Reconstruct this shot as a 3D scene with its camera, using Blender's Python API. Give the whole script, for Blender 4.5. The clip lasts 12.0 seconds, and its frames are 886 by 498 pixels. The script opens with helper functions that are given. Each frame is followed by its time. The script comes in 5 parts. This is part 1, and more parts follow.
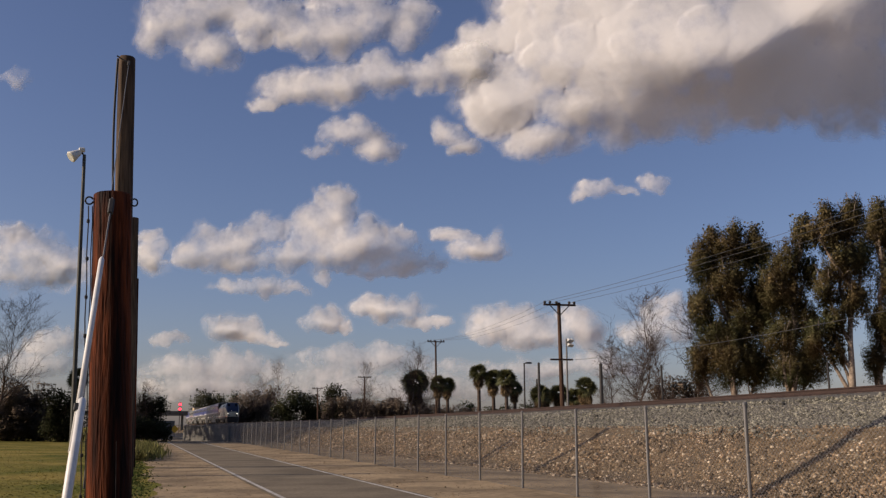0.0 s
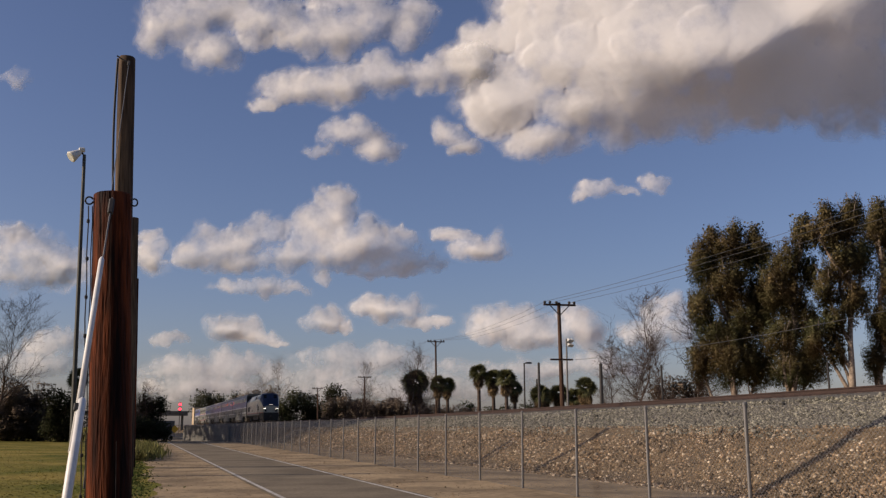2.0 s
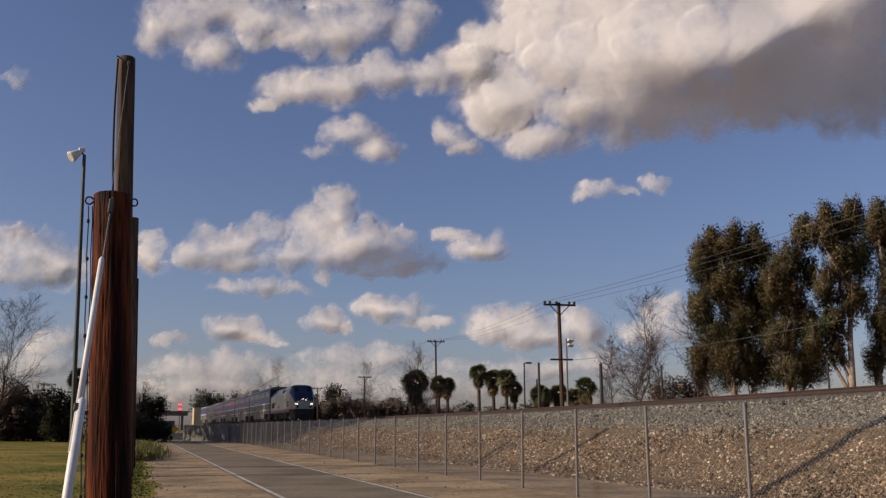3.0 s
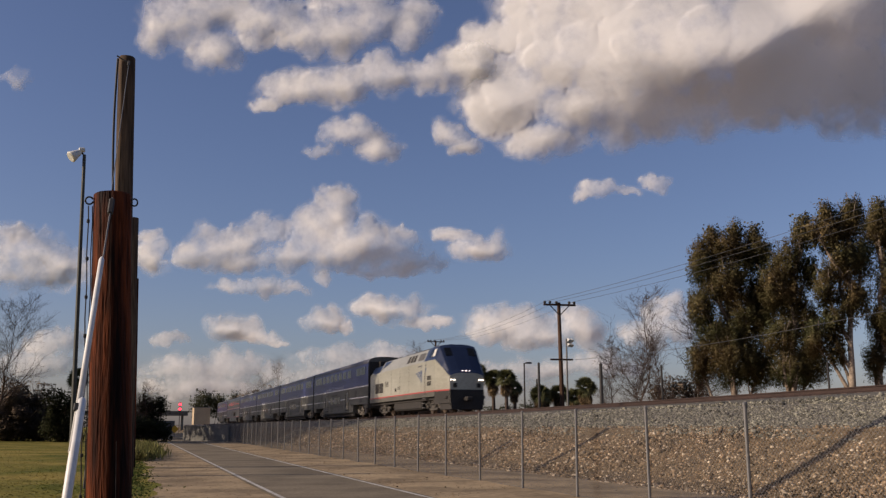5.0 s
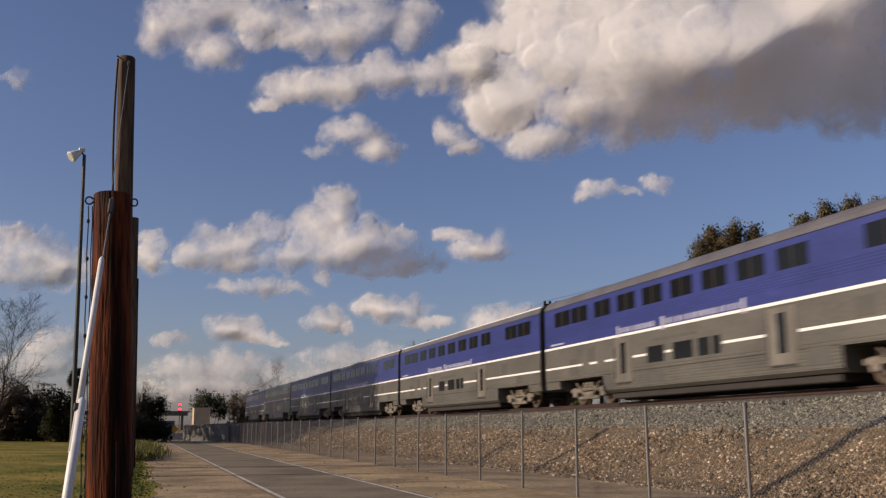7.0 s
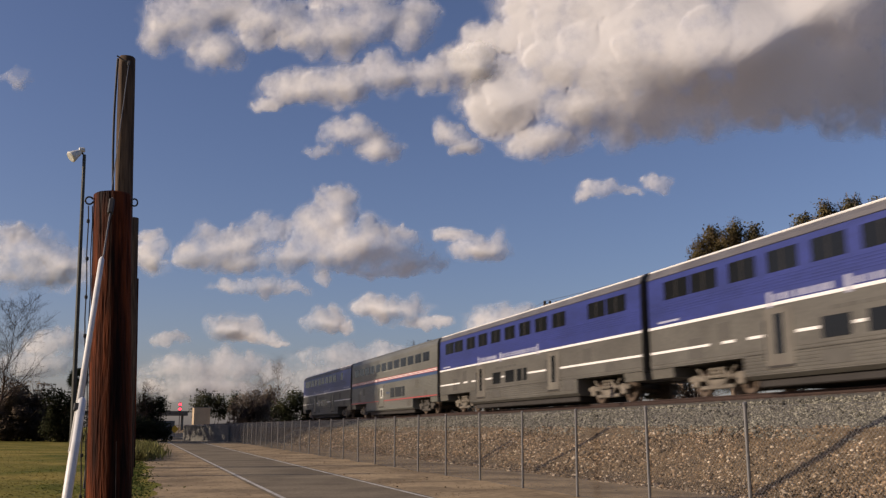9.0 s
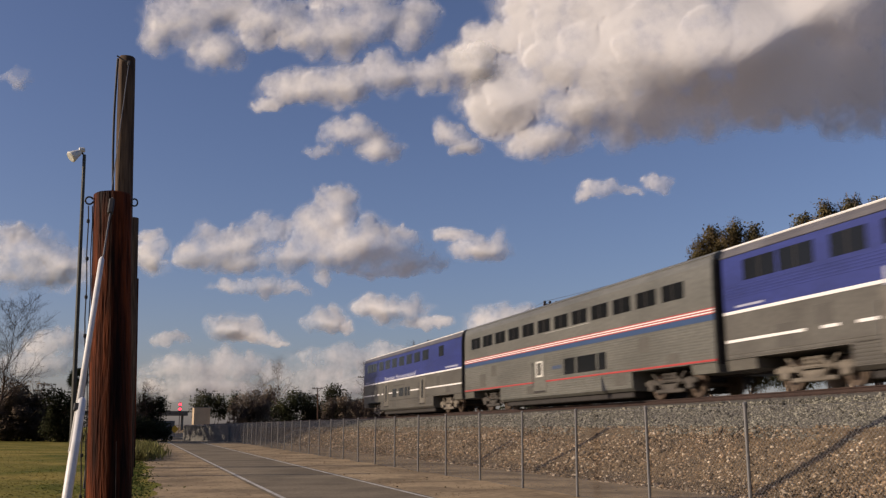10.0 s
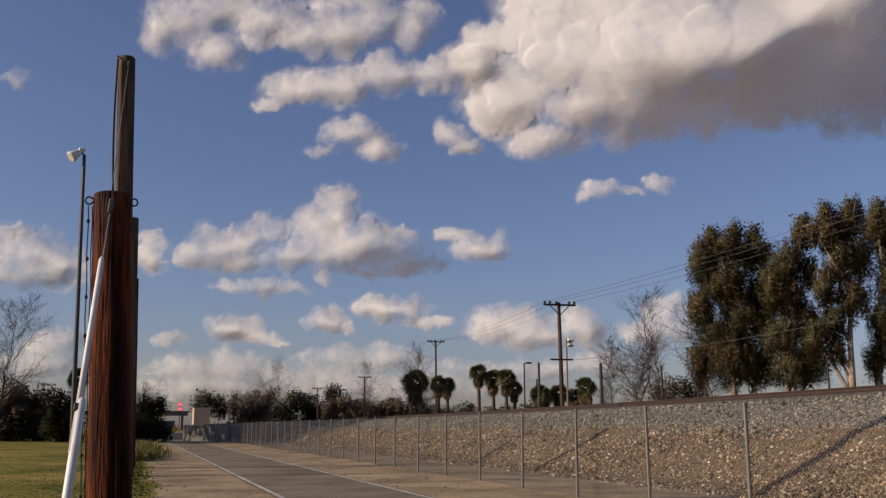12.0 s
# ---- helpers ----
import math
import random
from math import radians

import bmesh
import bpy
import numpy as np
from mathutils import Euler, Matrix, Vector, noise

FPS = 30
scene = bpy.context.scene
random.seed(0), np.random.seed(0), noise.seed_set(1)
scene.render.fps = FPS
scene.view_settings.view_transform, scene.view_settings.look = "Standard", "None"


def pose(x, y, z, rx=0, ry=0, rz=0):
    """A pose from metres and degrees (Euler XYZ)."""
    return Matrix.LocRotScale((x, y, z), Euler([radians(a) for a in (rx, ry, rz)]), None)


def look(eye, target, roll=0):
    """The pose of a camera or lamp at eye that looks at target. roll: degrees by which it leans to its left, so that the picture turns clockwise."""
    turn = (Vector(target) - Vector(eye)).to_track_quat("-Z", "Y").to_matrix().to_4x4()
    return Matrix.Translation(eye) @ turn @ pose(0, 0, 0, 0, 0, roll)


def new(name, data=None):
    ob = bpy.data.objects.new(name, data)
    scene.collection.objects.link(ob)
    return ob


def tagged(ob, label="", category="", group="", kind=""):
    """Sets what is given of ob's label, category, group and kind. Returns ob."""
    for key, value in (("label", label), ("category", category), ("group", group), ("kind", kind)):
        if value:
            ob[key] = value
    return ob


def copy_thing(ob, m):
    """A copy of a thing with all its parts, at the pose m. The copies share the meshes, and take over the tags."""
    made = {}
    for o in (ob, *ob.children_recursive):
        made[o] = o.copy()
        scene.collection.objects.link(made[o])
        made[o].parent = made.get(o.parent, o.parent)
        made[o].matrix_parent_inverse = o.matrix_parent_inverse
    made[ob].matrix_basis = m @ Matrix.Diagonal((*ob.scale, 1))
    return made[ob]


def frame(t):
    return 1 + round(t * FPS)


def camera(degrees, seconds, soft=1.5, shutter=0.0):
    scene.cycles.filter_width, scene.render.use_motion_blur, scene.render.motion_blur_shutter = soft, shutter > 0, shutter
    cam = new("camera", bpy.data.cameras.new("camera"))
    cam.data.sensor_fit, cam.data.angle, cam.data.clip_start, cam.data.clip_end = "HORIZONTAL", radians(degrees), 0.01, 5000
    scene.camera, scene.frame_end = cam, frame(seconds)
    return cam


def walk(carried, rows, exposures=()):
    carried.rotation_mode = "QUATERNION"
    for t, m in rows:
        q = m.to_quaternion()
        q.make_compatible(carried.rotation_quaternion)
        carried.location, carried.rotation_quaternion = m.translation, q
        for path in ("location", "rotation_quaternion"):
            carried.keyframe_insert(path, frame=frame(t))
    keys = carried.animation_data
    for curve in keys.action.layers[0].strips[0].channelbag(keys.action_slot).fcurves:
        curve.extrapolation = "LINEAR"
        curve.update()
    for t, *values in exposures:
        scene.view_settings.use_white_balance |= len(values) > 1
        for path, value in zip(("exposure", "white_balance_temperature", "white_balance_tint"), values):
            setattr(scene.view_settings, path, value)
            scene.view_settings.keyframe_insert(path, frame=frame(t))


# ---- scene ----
# The camera stands still beside a cycle path; +Y runs along the railway, away from it.
EYE = Vector((0, 0, 1.48))
YAW, PITCH = radians(17.7), radians(10.67)
AIM = Vector((math.sin(YAW) * math.cos(PITCH), math.cos(YAW) * math.cos(PITCH), math.sin(PITCH)))
cam = camera(50.3, 12.0, soft=1.3, shutter=0.36)
walk(cam, [(0.0, look(EYE, EYE + AIM)), (12.0, look(EYE, EYE + AIM))], [(0.0, 0.0, 7000, 19), (12.0, 0.0, 7000, 19)])

# ---- light ----
SUN_AZ, SUN_EL = radians(-86.0), radians(22.0)
SUN_DIR = Vector((math.sin(SUN_AZ) * math.cos(SUN_EL), math.cos(SUN_AZ) * math.cos(SUN_EL), math.sin(SUN_EL)))
world = bpy.data.worlds.new("sky")
scene.world = world
world.use_nodes = True
wn = world.node_tree
sky = wn.nodes.new("ShaderNodeTexSky")
sky.sky_type, sky.sun_disc = "NISHITA", False
sky.sun_elevation, sky.sun_rotation = SUN_EL, SUN_AZ
sky.altitude, sky.air_density, sky.dust_density, sky.ozone_density = 50, 1.0, 1.2, 6.0
haze = wn.nodes.new("ShaderNodeMix")
haze.data_type, haze.blend_type = "RGBA", "MULTIPLY"
haze.inputs[0].default_value, haze.inputs[7].default_value = 1.0, (1.175, 0.97, 0.95, 1)
wn.links.new(sky.outputs[0], haze.inputs[6])
wn.links.new(haze.outputs[2], wn.nodes["Background"].inputs[0])
wn.nodes["Background"].inputs[1].default_value = 0.103
sun = new("sun", bpy.data.lights.new("sun", "SUN"))
sun.data.energy, sun.data.angle, sun.data.color = 4.4, radians(0.6), (1.0, 0.905, 0.735)
sun.matrix_world = look(SUN_DIR * 100, (0, 0, 0))

# ---- materials ----


def material(name, color, rough=0.7, metal=0.0, vary=0.25, scale=3.0, fine=40.0, bump=0.0, second=None, spec=0.5,
             stretch=(1, 1, 1), island=0.0, translucent=0.0, emit=0.0, crown=False):
    """A surface with two scales of variation, an optional second colour, and relief."""
    m = bpy.data.materials.new(name)
    m.use_nodes = True
    t = m.node_tree
    n, l = t.nodes, t.links
    b = n["Principled BSDF"]
    tc = n.new("ShaderNodeTexCoord")
    mp = n.new("ShaderNodeMapping")
    mp.inputs["Scale"].default_value = stretch
    l.new(tc.outputs["Object"], mp.inputs[0])
    big, small = n.new("ShaderNodeTexNoise"), n.new("ShaderNodeTexNoise")
    for tex, s, d in ((big, scale, 4), (small, fine, 3)):
        tex.inputs["Scale"].default_value, tex.inputs["Detail"].default_value = s, d
        l.new(mp.outputs[0], tex.inputs["Vector"])
    mix = n.new("ShaderNodeMix")
    mix.data_type = "RGBA"
    mix.inputs[6].default_value = (*color, 1)
    mix.inputs[7].default_value = (*(second or [c * (1 - vary) for c in color]), 1)
    ramp = n.new("ShaderNodeMapRange")
    ramp.inputs[1].default_value, ramp.inputs[2].default_value = 0.36, 0.64
    l.new(big.outputs["Fac"], ramp.inputs[0])
    l.new(ramp.outputs[0], mix.inputs[0])
    grain = n.new("ShaderNodeMapRange")
    grain.inputs[1].default_value, grain.inputs[2].default_value = 0.25, 0.75
    grain.inputs[3].default_value, grain.inputs[4].default_value = 1 - vary, 1 + vary
    l.new(small.outputs["Fac"], grain.inputs[0])
    hsv = n.new("ShaderNodeHueSaturation")
    l.new(mix.outputs[2], hsv.inputs["Color"])
    last = grain.outputs[0]
    if island:
        geo, add = n.new("ShaderNodeNewGeometry"), n.new("ShaderNodeMath")
        rng = n.new("ShaderNodeMapRange")
        rng.inputs[3].default_value, rng.inputs[4].default_value = 1 - island, 1 + island
        l.new(geo.outputs["Random Per Island"], rng.inputs[0])
        add.operation = "MULTIPLY"
        l.new(last, add.inputs[0])
        l.new(rng.outputs[0], add.inputs[1])
        last = add.outputs[0]
    l.new(last, hsv.inputs["Value"])
    l.new(hsv.outputs[0], b.inputs["Base Color"])
    b.inputs["Roughness"].default_value, b.inputs["Metallic"].default_value = rough, metal
    b.inputs["Specular IOR Level"].default_value = spec
    if emit:
        b.inputs["Emission Color"].default_value = (*color, 1)
        b.inputs["Emission Strength"].default_value = emit
    if bump:
        bp = n.new("ShaderNodeBump")
        bp.inputs["Strength"].default_value, bp.inputs["Distance"].default_value = min(1, bump * 20), bump
        l.new(small.outputs["Fac"], bp.inputs["Height"])
        l.new(bp.outputs[0], b.inputs["Normal"])
    if translucent:
        tr, mx = n.new("ShaderNodeBsdfTranslucent"), n.new("ShaderNodeMixShader")
        l.new(hsv.outputs[0], tr.inputs[0])
        mx.inputs[0].default_value = translucent
        if crown:
            # blades light up by where they sit round the crown
            out, back = n.new("ShaderNodeAttribute"), n.new("ShaderNodeVectorMath")
            out.attribute_name = "outward"
            back.operation, back.inputs["Scale"].default_value = "SCALE", -1.0
            l.new(out.outputs["Vector"], back.inputs[0])
            l.new(out.outputs["Vector"], b.inputs["Normal"])
            l.new(back.outputs[0], tr.inputs["Normal"])
        l.new(b.outputs[0], mx.inputs[1])
        l.new(tr.outputs[0], mx.inputs[2])
        l.new(mx.outputs[0], n["Material Output"].inputs[0])
    return m


GRASS = material("grass", (0.105, 0.11, 0.022), 0.95, 0, 0.3, 0.22, 2.5, 0.06, (0.26, 0.2, 0.055), 0.05)
DIRT = material("dirt", (0.385, 0.29, 0.178), 0.95, 0, 0.28, 0.5, 6.0, 0.03, (0.205, 0.155, 0.10), 0.05)
ASPHALT = material("asphalt", (0.235, 0.195, 0.140), 0.95, 0, 0.2, 0.45, 14.0, 0.008, (0.15, 0.126, 0.094), 0.02)
LINE = material("road_paint", (0.52, 0.50, 0.45), 0.8, 0, 0.3, 1.2, 20.0, 0.0, (0.34, 0.32, 0.28))
EARTH = material("bank_earth", (0.15, 0.108, 0.066), 0.95, 0, 0.5, 0.8, 9.0, 0.09, (0.115, 0.086, 0.056), 0.05)
STONE = material("bank_stone", (0.23, 0.16, 0.098), 0.9, 0, 0.2, 0.7, 9.0, 0.0, (0.16, 0.118, 0.075), 0.05, island=0.75)
PALE_STONE = material("pale_stone", (0.46, 0.385, 0.285), 0.9, 0, 0.2, 0.7, 9.0, 0.0, (0.34, 0.27, 0.19), 0.05, island=0.5)
BALLAST = material("ballast", (0.138, 0.13, 0.112), 0.95, 0, 0.35, 0.8, 13.0, 0.06, (0.12, 0.113, 0.10), 0.05)
BALLAST_STONE = material("ballast_stone", (0.215, 0.205, 0.158), 0.9, 0, 0.2, 0.7, 9.0, 0.0, (0.16, 0.152, 0.126), 0.05, island=0.75)
RUST = material("rusty_rail", (0.042, 0.022, 0.016), 0.75, 0.2, 0.3, 2.0, 25.0)
SLEEPER = material("sleeper", (0.11, 0.085, 0.065), 0.9, 0, 0.3, 2.0, 25.0, 0.01)
GALV = material("galvanised_steel", (0.15, 0.147, 0.142), 0.6, 0.3, 0.15, 3.0, 30.0)
OLD_STEEL = material("dark_steel", (0.035, 0.032, 0.03), 0.7, 0.1, 0.25, 3.0, 30.0)
POLE_WOOD = material("creosoted_wood", (0.125, 0.03, 0.009), 0.7, 0, 0.75, 7.0, 45.0, 0.04, (0.008, 0.0035, 0.003), 0.08, (1, 1, 0.07))
GREY_WOOD = material("weathered_wood", (0.13, 0.085, 0.052), 0.85, 0, 0.5, 5.0, 26.0, 0.015, (0.04, 0.026, 0.018), 0.2, (1, 1, 0.08))
FAR_WOOD = material("utility_pole_wood", (0.085, 0.048, 0.03), 0.85, 0, 0.3, 2.0, 15.0, 0.0, (0.045, 0.027, 0.019), 0.2, (1, 1, 0.1))
WHITE_PLASTIC = material("white_plastic", (0.72, 0.71, 0.68), 0.45, 0, 0.08, 4.0, 30.0, 0.0, (0.60, 0.58, 0.54))
CABLE = material("steel_cable", (0.16, 0.16, 0.16), 0.5, 0.6, 0.15, 8.0, 60.0)
LAMP_WHITE = material("lamp_housing", (0.62, 0.61, 0.55), 0.5, 0, 0.1, 5.0, 30.0)
BARK = material("pale_bark", (0.33, 0.27, 0.21), 0.9, 0, 0.35, 1.5, 10.0, 0.0, (0.17, 0.13, 0.10), 0.1)
DARK_BARK = material("dark_bark", (0.10, 0.075, 0.06), 0.9, 0, 0.35, 1.5, 10.0, 0.0, (0.06, 0.045, 0.035), 0.1)
MOTTLED = material("mottled_grey_bark", (0.17, 0.135, 0.11), 0.9, 0, 0.4, 1.5, 10.0, 0.0, (0.08, 0.06, 0.05), 0.1)
TWIG = material("bare_twigs", (0.105, 0.074, 0.058), 0.9, 0, 0.3, 0.8, 8.0, 0.0, (0.07, 0.05, 0.04), 0.1)
EUCALYPT = material("eucalyptus_leaves", (0.105, 0.112, 0.055), 0.9, 0, 0.2, 0.35, 2.0, 0.0, (0.19, 0.135, 0.07), 0.0, island=0.1, translucent=0.5, crown=True)
EVERGREEN = material("evergreen_leaves", (0.055, 0.062, 0.034), 0.9, 0, 0.3, 0.2, 3.0, 0.0, (0.052, 0.052, 0.028), 0.0, island=0.2, translucent=0.5, crown=True)
BROWN_LEAF = material("brown_winter_leaves", (0.2, 0.155, 0.12), 0.9, 0, 0.3, 0.2, 3.0, 0.0, (0.15, 0.12, 0.095), 0.0, island=0.2, translucent=0.5, crown=True)
PALM_LEAF = material("palm_fronds", (0.105, 0.11, 0.05), 0.6, 0, 0.3, 0.5, 3.0, 0.0, (0.07, 0.07, 0.025), 0.3, island=0.4, translucent=0.15)
PALM_SKIRT = material("dry_palm_skirt", (0.20, 0.14, 0.075), 0.9, 0, 0.3, 0.8, 4.0, 0.0, (0.12, 0.085, 0.05), 0.1, island=0.4)
LOW_GRASS = material("green_grass_blades", (0.05, 0.075, 0.018), 0.9, 0, 0.3, 0.6, 5.0, 0.0, (0.09, 0.095, 0.03), 0.1, island=0.4, translucent=0.2)
WEED = material("weeds", (0.12, 0.125, 0.04), 0.8, 0, 0.3, 0.6, 5.0, 0.0, (0.17, 0.15, 0.06), 0.1, island=0.4, translucent=0.2)
CONCRETE = material("concrete", (0.155, 0.15, 0.135), 0.9, 0, 0.2, 0.3, 4.0, 0.0, (0.10, 0.097, 0.088))
TAN_WALL = material("tan_plaster", (0.46, 0.35, 0.22), 0.9, 0, 0.1, 0.3, 4.0, 0.0, (0.40, 0.30, 0.19))
SIGNAL_RED = material("red_signal_glass", (1.0, 0.03, 0.05), 0.3, 0, 0.0, emit=6.0)
LETTER_WHITE = material("faded_white_lettering", (0.36, 0.37, 0.45), 0.5, 0, 0.15)
TRUCK_DARK = material("grimy_truck_steel", (0.075, 0.066, 0.055), 0.8, 0.1, 0.4, 1.5, 12.0)
ACCESS_GREY = material("access_panel_grey", (0.085, 0.08, 0.068), 0.55, 0.1, 0.15)
DUSTY_DOOR = material("dusty_door_paint", (0.16, 0.148, 0.12), 0.5, 0.1, 0.25, 1.2, 9.0, 0.0, (0.11, 0.10, 0.082), stretch=(1, 1, 0.3))
SIGN_YELLOW = material("yellow_sign", (0.55, 0.33, 0.02), 0.6, 0, 0.1)
BLUE = material("blue_coach_paint", (0.03, 0.041, 0.175), 0.35, 0, 0.16, 0.7, 8.0, 0.0, (0.024, 0.033, 0.135), stretch=(1, 0.4, 1))
CAR_GREY = material("dusty_grey_coach_paint", (0.118, 0.112, 0.094), 0.45, 0.15, 0.2, 0.8, 9.0, 0.0, (0.085, 0.079, 0.066), stretch=(1, 0.5, 1))
STAINLESS = material("dusty_stainless_steel", (0.178, 0.176, 0.15), 0.4, 0.3, 0.18, 0.7, 9.0, 0.0, (0.132, 0.13, 0.11), stretch=(1, 0.3, 1))
ROOF_GREY = material("roof_grey", (0.115, 0.11, 0.115), 0.5, 0.1, 0.15, 0.6, 9.0, 0.0, (0.085, 0.08, 0.085))
WHITE_PAINT = material("white_stripe", (0.78, 0.76, 0.72), 0.4, 0, 0.06)
RED_PAINT = material("red_stripe", (0.42, 0.055, 0.05), 0.4, 0, 0.1)
STRIPE_BLUE = material("blue_stripe", (0.035, 0.07, 0.15), 0.4, 0, 0.1)
LOCO_SILVER = material("silver_locomotive_paint", (0.40, 0.39, 0.325), 0.3, 0.2, 0.14, 0.5, 8.0, 0.0, (0.30, 0.29, 0.235), stretch=(1, 0.3, 1))
LOCO_BLUE = material("dark_blue_locomotive_paint", (0.015, 0.024, 0.055), 0.3, 0, 0.1, spec=0.35)
ROOF_DARK = material("dark_grey_roof", (0.10, 0.10, 0.11), 0.6, 0, 0.15)
DARK_GLASS = material("tinted_window", (0.010, 0.011, 0.012), 0.15, 0, 0.05, spec=0.22)
UNDERFRAME = material("black_underframe", (0.030, 0.026, 0.023), 0.8, 0.1, 0.3, 1.5, 12.0)
TRUCK_TAN = material("dusty_truck_frame", (0.185, 0.16, 0.125), 0.8, 0.1, 0.4, 1.5, 12.0)
STEEL_WHEEL = material("wheel_steel", (0.16, 0.12, 0.09), 0.5, 0.6, 0.25, 2.0, 15.0)
HEADLIGHT = material("headlight_glow", (1.0, 0.88, 0.78), 0.3, 0, 0.0, emit=7.0)
GREEN_POST = material("green_painted_steel", (0.055, 0.055, 0.042), 0.6, 0.2, 0.25, 2.0, 15.0)

# ---- geometry helpers ----


class Shape:
    """Collects vertices and faces of one mesh; faces carry a material slot."""

    def __init__(self):
        self.v, self.f, self.s = [], [], []

    def add(self, verts, faces, slot=0):
        o = len(self.v)
        self.v.extend(verts)
        self.f.extend(tuple(i + o for i in f) for f in faces)
        self.s.extend([slot] * len(faces))
        return self

    def box(self, lo, hi, c=0.0, slot=0, m=None):
        """A box from corner lo to hi with chamfered edges of width c."""
        lo, hi = Vector(lo), Vector(hi)
        vs, fs = [], []
        if c <= 0:
            vs = [Vector((x, y, z)) for x in (lo.x, hi.x) for y in (lo.y, hi.y) for z in (lo.z, hi.z)]
            fs = [(0, 1, 3, 2), (4, 6, 7, 5), (0, 4, 5, 1), (2, 3, 7, 6), (0, 2, 6, 4), (1, 5, 7, 3)]
        else:
            c = min(c, *(0.45 * (hi[i] - lo[i]) for i in range(3)))
            ids = {}
            for i in range(8):
                sgn = [(i >> k) & 1 for k in range(3)]
                for a in range(3):
                    p = Vector([hi[k] if sgn[k] else lo[k] for k in range(3)])
                    for k in range(3):
                        if k != a:
                            p[k] += -c if sgn[k] else c
                    ids[(i, a)] = len(vs)
                    vs.append(p)
            for a in range(3):
                k1, k2 = (a + 1) % 3, (a + 2) % 3
                for side in (0, 1):
                    q = [(side << a) | (p << k1) | (r << k2) for p, r in ((0, 0), (1, 0), (1, 1), (0, 1))]
                    f = [ids[(i, a)] for i in q]
                    fs.append(tuple(f if side else f[::-1]))
            for a in range(3):
                k1, k2 = (a + 1) % 3, (a + 2) % 3
                for s1 in (0, 1):
                    for s2 in (0, 1):
                        i0 = (s1 << k1) | (s2 << k2)
                        i1 = i0 | (1 << a)
                        f = (ids[(i0, k1)], ids[(i1, k1)], ids[(i1, k2)], ids[(i0, k2)])
                        fs.append(f if s1 == s2 else f[::-1])
            for i in range(8):
                f = (ids[(i, 0)], ids[(i, 1)], ids[(i, 2)])
                fs.append(f if bin(i).count("1") % 2 else f[::-1])
        if m is not None:
            vs = [m @ p for p in vs]
        return self.add(vs, fs, slot)

    def tube(self, path, radii, n=8, slot=0, cap=True):
        """A round bar along a path, with a radius for each point."""
        path = [Vector(p) for p in path]
        if not hasattr(radii, "__len__"):
            radii = [radii] * len(path)
        vs, fs, ref = [], [], None
        for i, p in enumerate(path):
            d = (path[min(i + 1, len(path) - 1)] - path[max(i - 1, 0)]).normalized()
            if ref is None:
                ref = Vector((1, 0, 0)) if abs(d.x) < 0.8 else Vector((0, 1, 0))
            u = (ref - d * ref.dot(d)).normalized()
            w = d.cross(u)
            ref = u
            for k in range(n):
                a = 2 * math.pi * k / n
                vs.append(p + (u * math.cos(a) + w * math.sin(a)) * radii[i])
        for i in range(len(path) - 1):
            for k in range(n):
                k2 = (k + 1) % n
                fs.append((i * n + k, i * n + k2, (i + 1) * n + k2, (i + 1) * n + k))
        if cap:
            fs.append(tuple(range(n))[::-1])
            fs.append(tuple((len(path) - 1) * n + k for k in range(n)))
        return self.add(vs, fs, slot)

    def loft(self, rings, slot=0, caps=True, slots=None):
        """Skin through rings of equal count; slots gives the material slot of each strip round the ring."""
        n, o = len(rings[0]), len(self.v)
        self.v.extend(Vector(p) for r in rings for p in r)
        for i in range(len(rings) - 1):
            for k in range(n):
                k2 = (k + 1) % n
                self.f.append((o + i * n + k, o + (i + 1) * n + k, o + (i + 1) * n + k2, o + i * n + k2))
                self.s.append(slots[k] if slots else slot)
        if caps:
            self.f.append(tuple(o + k for k in range(n)))
            self.f.append(tuple(o + (len(rings) - 1) * n + k for k in range(n))[::-1])
            self.s.extend([slot, slot])
        return self

    def mesh(self, name, *mats, smooth=False):
        me = bpy.data.meshes.new(name)
        me.from_pydata([tuple(p) for p in self.v], [], self.f)
        for mt in mats:
            me.materials.append(mt)
        me.polygons.foreach_set("material_index", self.s)
        if smooth:
            me.polygons.foreach_set("use_smooth", [True] * len(self.f))
        me.update()
        return me


def part(name, shape, mat, parent=None, label="", m=None, smooth=False):
    """One mesh object; under a thing when a parent is given."""
    mats = mat if isinstance(mat, (list, tuple)) else [mat]
    data = shape if isinstance(shape, bpy.types.Mesh) else shape.mesh(name, *mats, smooth=smooth)
    ob = new(name, data)
    if parent:
        ob.parent = parent
    if m is not None:
        ob.matrix_basis = m
    return tagged(ob, label)


def thing(name, m, label, category, group="", kind=""):
    ob = new(name)
    ob.empty_display_size = 0.3
    ob.matrix_basis = m
    return tagged(ob, label, category, group, kind)


def big_mesh(name, verts, faces, *mats, smooth=False):
    """A mesh out of numpy arrays."""
    me = bpy.data.meshes.new(name)
    verts, faces = np.asarray(verts, np.float32), np.asarray(faces, np.int32)
    k = faces.shape[1]
    me.vertices.add(len(verts))
    me.vertices.foreach_set("co", verts.ravel())
    me.loops.add(faces.size)
    me.loops.foreach_set("vertex_index", faces.ravel())
    me.polygons.add(len(faces))
    me.polygons.foreach_set("loop_start", np.arange(0, faces.size, k, dtype=np.int32))
    if smooth:
        me.polygons.foreach_set("use_smooth", np.ones(len(faces), bool))
    for mt in mats:
        me.materials.append(mt)
    me.update(calc_edges=True)
    return me


